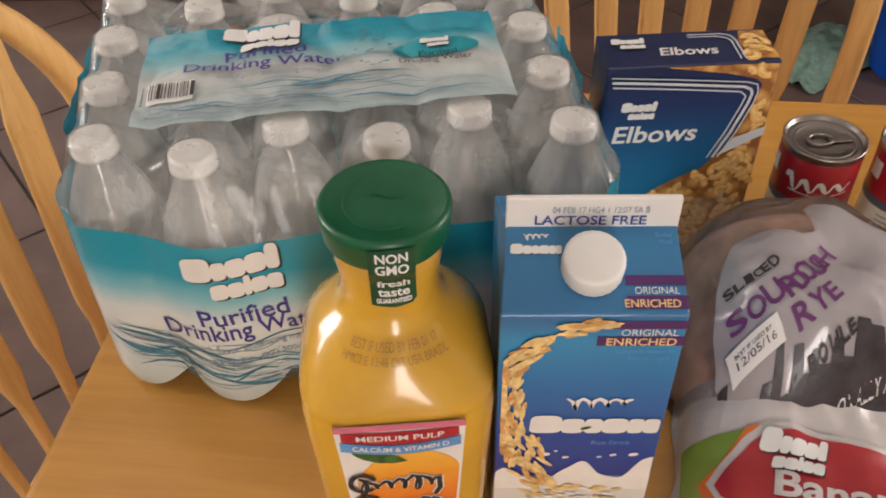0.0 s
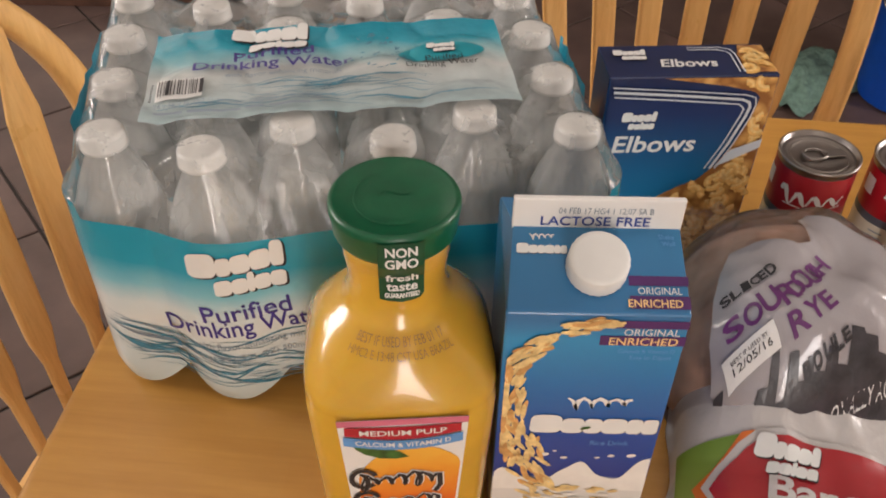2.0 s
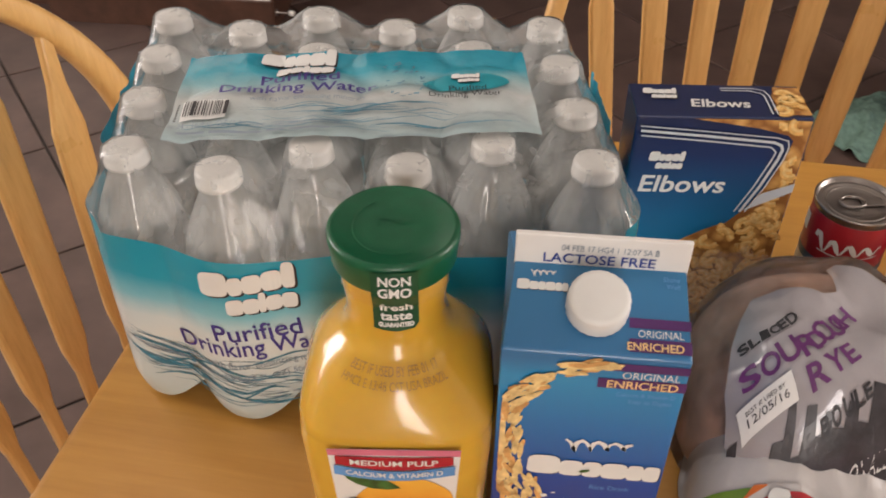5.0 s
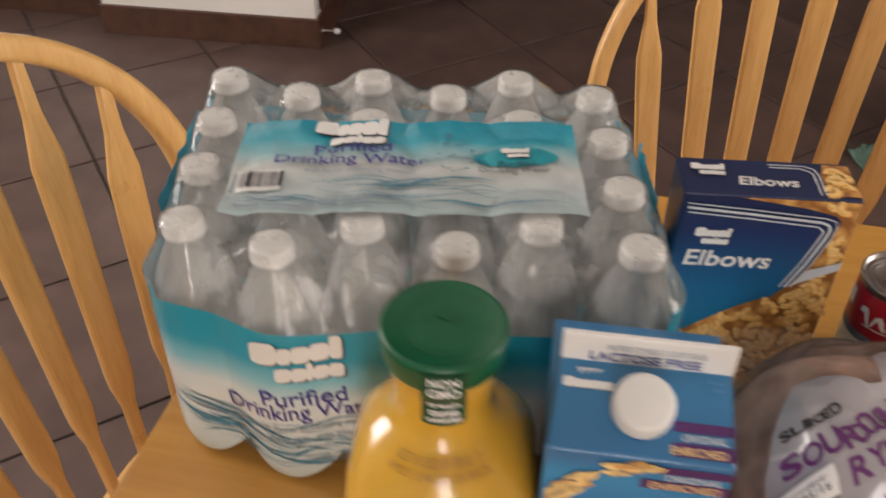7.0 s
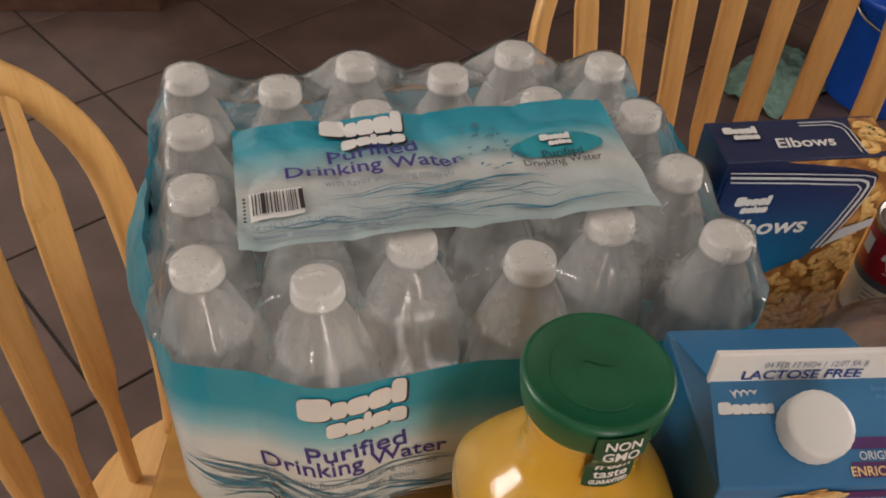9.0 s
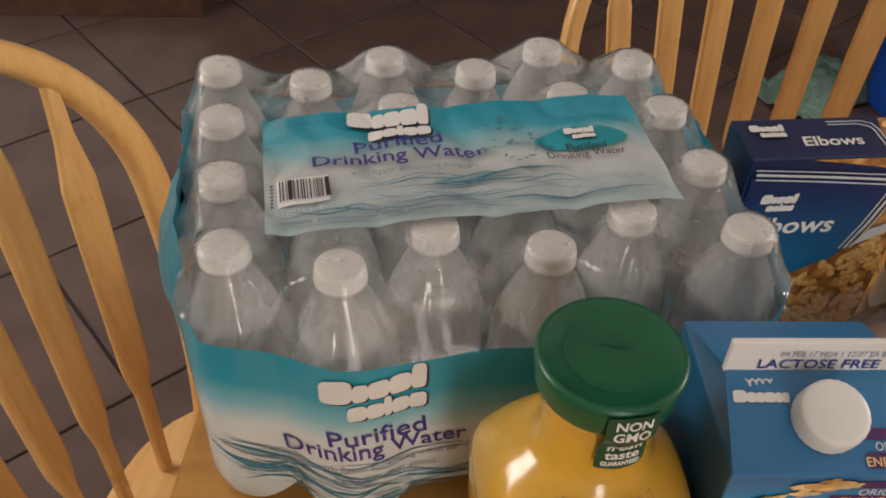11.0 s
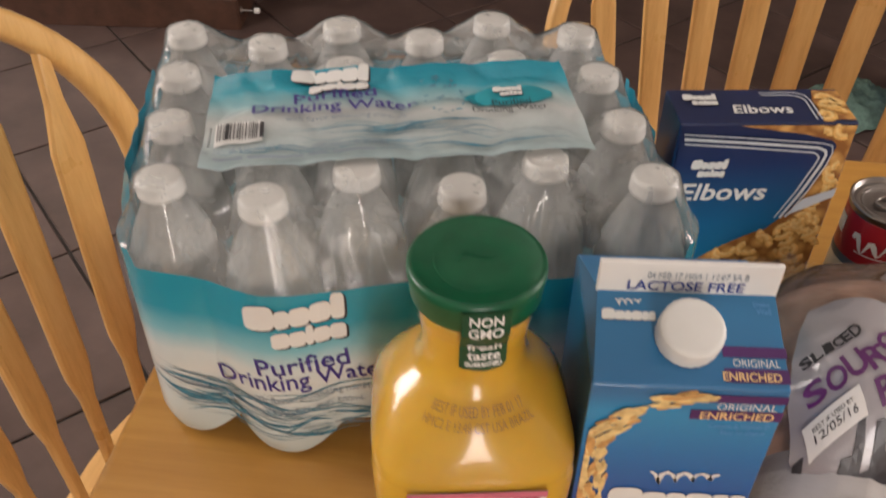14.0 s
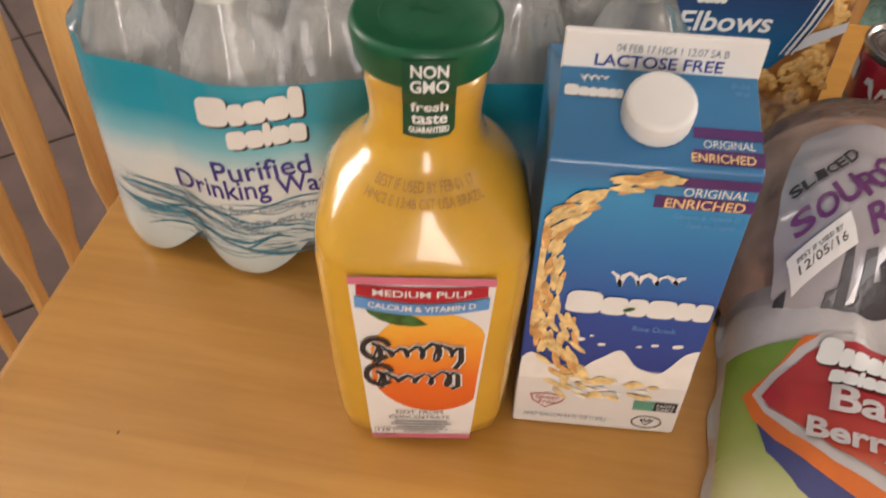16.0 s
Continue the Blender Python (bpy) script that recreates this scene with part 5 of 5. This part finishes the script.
sheet(lambda a, b: (-0.105 + 0.130 * a, 0.052 + 0.036 * b + 0.006 * noise.noise((a * 14, b * 4, 2.5)), 0.040 + (0.050 + 0.012 * noise.noise((a * 9, 1.0, 4.0))) * b * math.sin(math.pi * min(1, 0.12 + a * 0.8)) ** 0.5 + 0.006 * noise.noise((a * 18, b * 7, 8.0))), 44, 14, tail)
part("bag_tail", tail, BAG_CLEAR, bread, "gathered clear bag end", smooth=True, shadow=False)


def on_bag(x, y, off):
    x, y = x - 0.008, max(-0.094, y - 0.018)
    z = bag_h(x, y)
    e = 0.002
    n = Vector((-(bag_h(x + e, y) - bag_h(x - e, y)) / (2 * e), -(bag_h(x, y + e) - bag_h(x, y - e)) / (2 * e), 1)).normalized()
    return x + n.x * off, y + n.y * off, z + n.z * off


PRINT_GREY = plain("grey_bag_print", (0.34, 0.315, 0.33), 0.22, vary=0.06, scale=16, bump=0.9, coat=0.8)
field = [(-0.062, -0.052), (-0.064, -0.030), (-0.060, -0.006), (-0.054, 0.010), (-0.046, 0.024), (-0.030, 0.026), (-0.006, 0.016), (0.004, 0.020), (0.006, 0.050), (0.014, 0.056), (0.030, 0.046), (0.060, 0.026), (0.084, 0.000), (0.088, -0.02), (0.080, -0.045), (0.060, -0.070), (0.030, -0.080), (-0.020, -0.080), (-0.050, -0.070)]
printf = part("printed_front", laid(poly(field[::-1]), on_bag, 0, 0, 0, 0.0012, 0.004), PRINT_GREY, bread, "grey printed panel on the bag", smooth=True)
INK_MARKER = plain("purple_marker_print", (0.115, 0.02, 0.125), 0.4, vary=0.2)
hand_rnd = random.Random(17)


def hand_lettered(words, spots, size, mat, bold):
    """Uneven brushed capitals, one letter at a time along (x, y, turn) spots."""
    for letter, (x, y, turn) in zip(words, spots):
        k = size * (0.88 + 0.24 * hand_rnd.random())
        part("lettering", laid(flat_text(letter, k, k * (0.50 + 0.12 * hand_rnd.random()), bold=bold), on_bag, x, y, turn + 14 * (hand_rnd.random() - 0.5), 0.0026, 0.004), mat, printf)


def along(x, y, turn, step, n, bend=0.0, drop=0.0):
    out = []
    for k in range(n):
        out.append((x, y, turn))
        x, y = x + step * math.cos(radians(turn)), y + step * math.sin(radians(turn)) - drop
        turn += bend
    return out


hand_lettered("SLICED", along(-0.055, -0.016, 14, 0.0056, 6, 1.5), 0.0090, INK_DARK, 0.0003)
hand_lettered("SOURDOUGH", along(-0.054, -0.037, 12, 0.0108, 3, 5) + along(-0.022, -0.030, 30, 0.0072, 6, 4), 0.0185, INK_MARKER, 0.0004)
hand_lettered("RYE", along(-0.018, -0.046, 26, 0.0118, 3, 3), 0.0170, INK_MARKER, 0.0004)
hand_lettered("BOULE", along(-0.010, -0.062, 24, 0.0064, 5, 3), 0.0092, INK_DARK, 0.0003)
SKYLINE = plain("skyline_ink", (0.035, 0.032, 0.038), 0.4, vary=0.4, scale=90, bump=0.2, coat=0.2)
sk = random.Random(8)
sky_line = [(-0.060, -0.077)]
x = -0.060
while x < 0.074:
    w = 0.003 + 0.006 * sk.random()
    tall = 0.006 + 0.020 * sk.random() * (0.3 + (x + 0.06) / 0.09)
    if sk.random() < 0.25:
        tall *= 1.4
    tall *= 1.15
    base = -0.073 + 0.20 * max(0, x)
    sky_line += [(x, base + tall), (x + w, base + tall)]
    x += w + 0.0008
sky_line += [(0.078, -0.046), (0.060, -0.069), (0.030, -0.0795), (-0.02, -0.0795), (-0.05, -0.0705)]
part("skyline_print", laid(poly(sky_line[::-1]), on_bag, 0, 0, 0, 0.0020, 0.004), SKYLINE, printf)
part("lettering", laid(flat_text("ONALLY AGED", 0.0075, 0.046), on_bag, 0.012, -0.073, 16, 0.0020, 0.006), INK_WHITE, printf)
tag = part("date_sticker", laid(rect(0.0290, 0.0140), on_bag, -0.0525, -0.0575, 20, 0.0030, 0.004), LABEL_WHITE, bread, "white use-by sticker")
part("lettering", laid(flat_text("12/05/16", 0.0052, 0.0215), on_bag, -0.0505, -0.0525, 20, 0.0034, 0.004), INK_DARK, tag)
part("lettering", laid(flat_text("BEST IF USED BY", 0.0030, 0.0205), on_bag, -0.0520, -0.0480, 20, 0.0034, 0.004), INK_DARK, tag)

# ---- frozen fruit bag ----
fruitbag = empty("fruit_bag", pose(0.250, 0.000, TOP, 0, 0, -12), "white plastic fruit bag with red and green print", "bag")
POUCH = plain("white_pouch", (0.56, 0.53, 0.515), 0.32, vary=0.09, scale=22, bump=0.9, coat=0.25)


def pouch(x, y):
    """Lumpy pillow with a raised upper hem."""
    ex, ey = max(0.0, 1 - abs(x / 0.128) ** 4), max(0.0, 1 - abs(y / 0.092) ** 3.2)
    z = 0.003 + 0.040 * (ex ** 0.5) * (ey ** 0.5) + 0.024 * max(0.0, min(1.0, (y - 0.0) / 0.08)) * ex ** 0.6
    back = max(0.0, min(1.0, (y - 0.01) / 0.07))
    fall = max(0.0, min(1.0, (x + 0.07) / 0.11))
    z -= 0.022 * fall * max(0.0, min(1.0, y / 0.08)) * ex ** 0.6
    z += back * ex ** 0.25 * (0.004 + 0.020 * math.exp(-((x + 0.085) / 0.055) ** 2))
    z += 0.006 * noise.noise((x * 26, y * 26, 2.0)) * ex * ey
    z += 0.010 * (0.3 - abs(noise.noise((x * 46, y * 24, 6.0)))) * ex * (0.16 + back)
    z += 0.0016 * noise.noise((x * 60, y * 60, 4.0)) * (1 - ex * ey) 
    return max(0.0025, z)


bm = bmesh.new()
sheet(lambda a, b: (lambda x, y: (x, y, pouch(x, y)))(-0.130 + 0.26 * a + 0.006 * noise.noise((b * 7, 1.5, 0.3)), -0.094 + 0.188 * b + 0.005 * noise.noise((a * 8, 4.5, 0.7))), 110, 84, bm)
bound = [e for e in bm.edges if e.is_boundary]
ret = bmesh.ops.extrude_edge_only(bm, edges=bound)
for v in ret["geom"]:
    if isinstance(v, bmesh.types.BMVert):
        v.co.z = 0.001
pb = part("pouch", bm, POUCH, fruitbag, "white crinkled plastic pouch", smooth=True)


def on_pouch(x, y, off):
    x, y = max(-0.126, 0.95 * x - 0.024), max(-0.091, y * 0.95 - 0.018)
    e = 0.002
    n = Vector((-(pouch(x + e, y) - pouch(x - e, y)) / (2 * e), -(pouch(x, y + e) - pouch(x, y - e)) / (2 * e), 1)).normalized()
    return x + n.x * off, y + n.y * off, pouch(x, y) + n.z * off


GREENP = graded("green_pouch_print", "Y", -0.080, 0.035, [(0.0, (0.62, 0.60, 0.36)), (0.4, (0.34, 0.42, 0.09)), (1.0, (0.17, 0.29, 0.03))], 0.3, 0.3, 0.02, 30)
REDP = graded("red_pouch_print", "Y", -0.06, 0.05, [(0.0, (0.70, 0.30, 0.15)), (0.25, (0.50, 0.05, 0.02)), (0.5, (0.40, 0.011, 0.019)), (1.0, (0.37, 0.009, 0.017))], 0.3, 0.3, 0.015, 30)
ORANGEP = plain("orange_pouch_print", (0.72, 0.17, 0.02), 0.32, vary=0.1, coat=0.3)
NAVYP = plain("navy_pouch_print", (0.05, 0.06, 0.20), 0.32, vary=0.1, coat=0.3)
part("green_field", laid(poly([(-0.112, 0.040), (-0.110, -0.085), (0.08, -0.085), (0.02, -0.02), (-0.062, 0.046)]), on_pouch, 0, 0, 0, 0.0009, 0.003), GREENP, pb, smooth=True)
part("navy_swoosh", laid(poly([(-0.090, -0.012), (-0.084, -0.034), (-0.066, -0.052), (-0.040, -0.066), (-0.008, -0.077), (0.020, -0.082), (0.030, -0.060), (-0.03, -0.04)]), on_pouch, 0, 0, 0, 0.0012, 0.003), NAVYP, pb, smooth=True)
part("orange_swoosh", laid(poly([(-0.098, 0.008), (-0.092, -0.010), (-0.080, -0.026), (-0.060, -0.040), (-0.034, -0.052), (0.0, -0.064), (0.030, -0.066), (0.0, 0.0), (-0.062, 0.047), (-0.070, 0.046), (-0.086, 0.022)]), on_pouch, 0, 0, 0, 0.0014, 0.003), ORANGEP, pb, smooth=True)
part("white_swoosh", laid(poly([(-0.093, 0.008), (-0.086, -0.006), (-0.072, -0.020), (-0.050, -0.034), (-0.020, -0.046), (0.02, -0.056), (0.12, -0.056), (0.12, 0.030), (0.05, 0.046), (-0.042, 0.050), (-0.060, 0.048), (-0.072, 0.039), (-0.085, 0.022)]), on_pouch, 0, 0, 0, 0.0016, 0.003), POUCH, pb, smooth=True)
POUCH_INK = plain("soft_white_print", (0.60, 0.56, 0.55), 0.4, vary=0.12, scale=70)
redf = part("red_field", laid(poly([(-0.088, 0.006), (-0.084, -0.002), (-0.074, -0.010), (-0.050, -0.026), (-0.020, -0.038), (0.02, -0.048), (0.12, -0.050), (0.12, 0.026), (0.05, 0.043), (-0.040, 0.046), (-0.056, 0.044), (-0.067, 0.036), (-0.080, 0.020)]), on_pouch, 0, 0, 0, 0.0024, 0.003), REDP, pb, smooth=True)
brand_two(redf, lambda x, y, o: on_pouch(x, y, o + 0.0028), -0.062, 0.032, 0.042, -4, 0.006)
part("lettering", laid(flat_text("Banana", 0.0255, 0.090, bold=0.0007), on_pouch, -0.052, 0.001, -4, 0.0034, 0.003), POUCH_INK, redf)
part("lettering", laid(flat_text("Berry Blend", 0.0215, 0.112, bold=0.0007), on_pouch, -0.065, -0.021, -5, 0.0034, 0.003), POUCH_INK, redf)
part("lettering", laid(flat_text("High in V", 0.0085, 0.040), on_pouch, -0.072, -0.072, -8, 0.0026, 0.004), INK_DARK, pb)

# ---- things on the floor ----
bucket = empty("bucket", pose(1.215, 1.790, 0.0), "bright blue plastic bucket on the floor", "bucket")
BLUE = plain("blue_plastic", (0.008, 0.09, 0.55), 0.35, vary=0.1, scale=20)
part("shell", lathe([(0, 0.004), (0.128, 0.004), (0.132, 0.010), (0.165, 0.30), (0.172, 0.302), (0.174, 0.318), (0.166, 0.320), (0.161, 0.300), (0.127, 0.014), (0, 0.014)], 56), BLUE, bucket, smooth=True)
part("handle", tube([(0.172 * math.cos(radians(d)), -0.10 * math.sin(radians(d)) - 0.03, 0.30 - 0.07 * math.sin(radians(d))) for d in range(0, 181, 9)], 0.004, 8), STEEL, bucket, smooth=True)
rag = empty("floor_cloth", pose(0.965, 1.86, 0.0, 0, 0, 35), "crumpled pale green cloth on the tiles", "cloth")


def fold(a, b):
    x, y = (a - 0.5) * 0.34, (b - 0.5) * 0.22
    r = (x / 0.17) ** 2 + (y / 0.11) ** 2
    z = 0.006 + 0.060 * max(0, 1 - r) ** 0.7 + 0.022 * noise.noise((x * 17, y * 22, 1)) + 0.012 * noise.noise((x * 45, y * 45, 6))
    return x + 0.03 * noise.noise((x * 9, y * 9, 3)), y + 0.03 * noise.noise((x * 9, y * 9, 8)), max(0.004, z)


cl = part("cloth", sheet(fold, 46, 34), plain("green_terry", (0.135, 0.225, 0.185), 0.95, vary=0.25, scale=60, bump=0.6), rag, smooth=True)
sol = cl.modifiers.new("thickness", "SOLIDIFY")
sol.thickness, sol.offset = 0.003, 1.0
stop = empty("door_stop", pose(-0.785, 2.262, 0.055, 0, 90, 0), "small door stop with white rubber tip on the baseboard", "door stop")
part("rod", lathe([(0, 0), (0.012, 0), (0.012, 0.004), (0.004, 0.006), (0.004, 0.045), (0, 0.045)], 16), STEEL, stop, smooth=True)
part("tip", lathe([(0, 0.043), (0.009, 0.043), (0.009, 0.056), (0.007, 0.060), (0, 0.060)], 16), CAP_WHITE, stop, "white rubber tip", smooth=True)

# ---- floor ----
slab = structure("floor", box(0.1, 1.0, -0.03, 5.6, 6.4, 0.05), GROUT, "dark brown tiled floor with thin grout", "floor")
SIDE_T = 0.4548
tile_me = None
ca, sa = math.cos(radians(38.5)), math.sin(radians(38.5))
for i in range(-15, 16):
    for j in range(-15, 16):
        x = -0.860 + ca * SIDE_T * (i + 0.5) - sa * SIDE_T * (j + 0.5)
        y = 1.800 + sa * SIDE_T * (i + 0.5) + ca * SIDE_T * (j + 0.5)
        if not (-2.74 < x < 2.86 and -2.14 < y < 4.14):
            continue
        if tile_me is None:
            ob = part("tile", box(0, 0, -0.004, SIDE_T - 0.007, SIDE_T - 0.007, 0.009, 0.002, 1), TILE, slab)
            tile_me = ob.data
        else:
            ob = new("tile", tile_me)
            ob.parent = slab
        ob.location, ob.rotation_euler = (x, y, 0.0), (0, 0, radians(38.5))
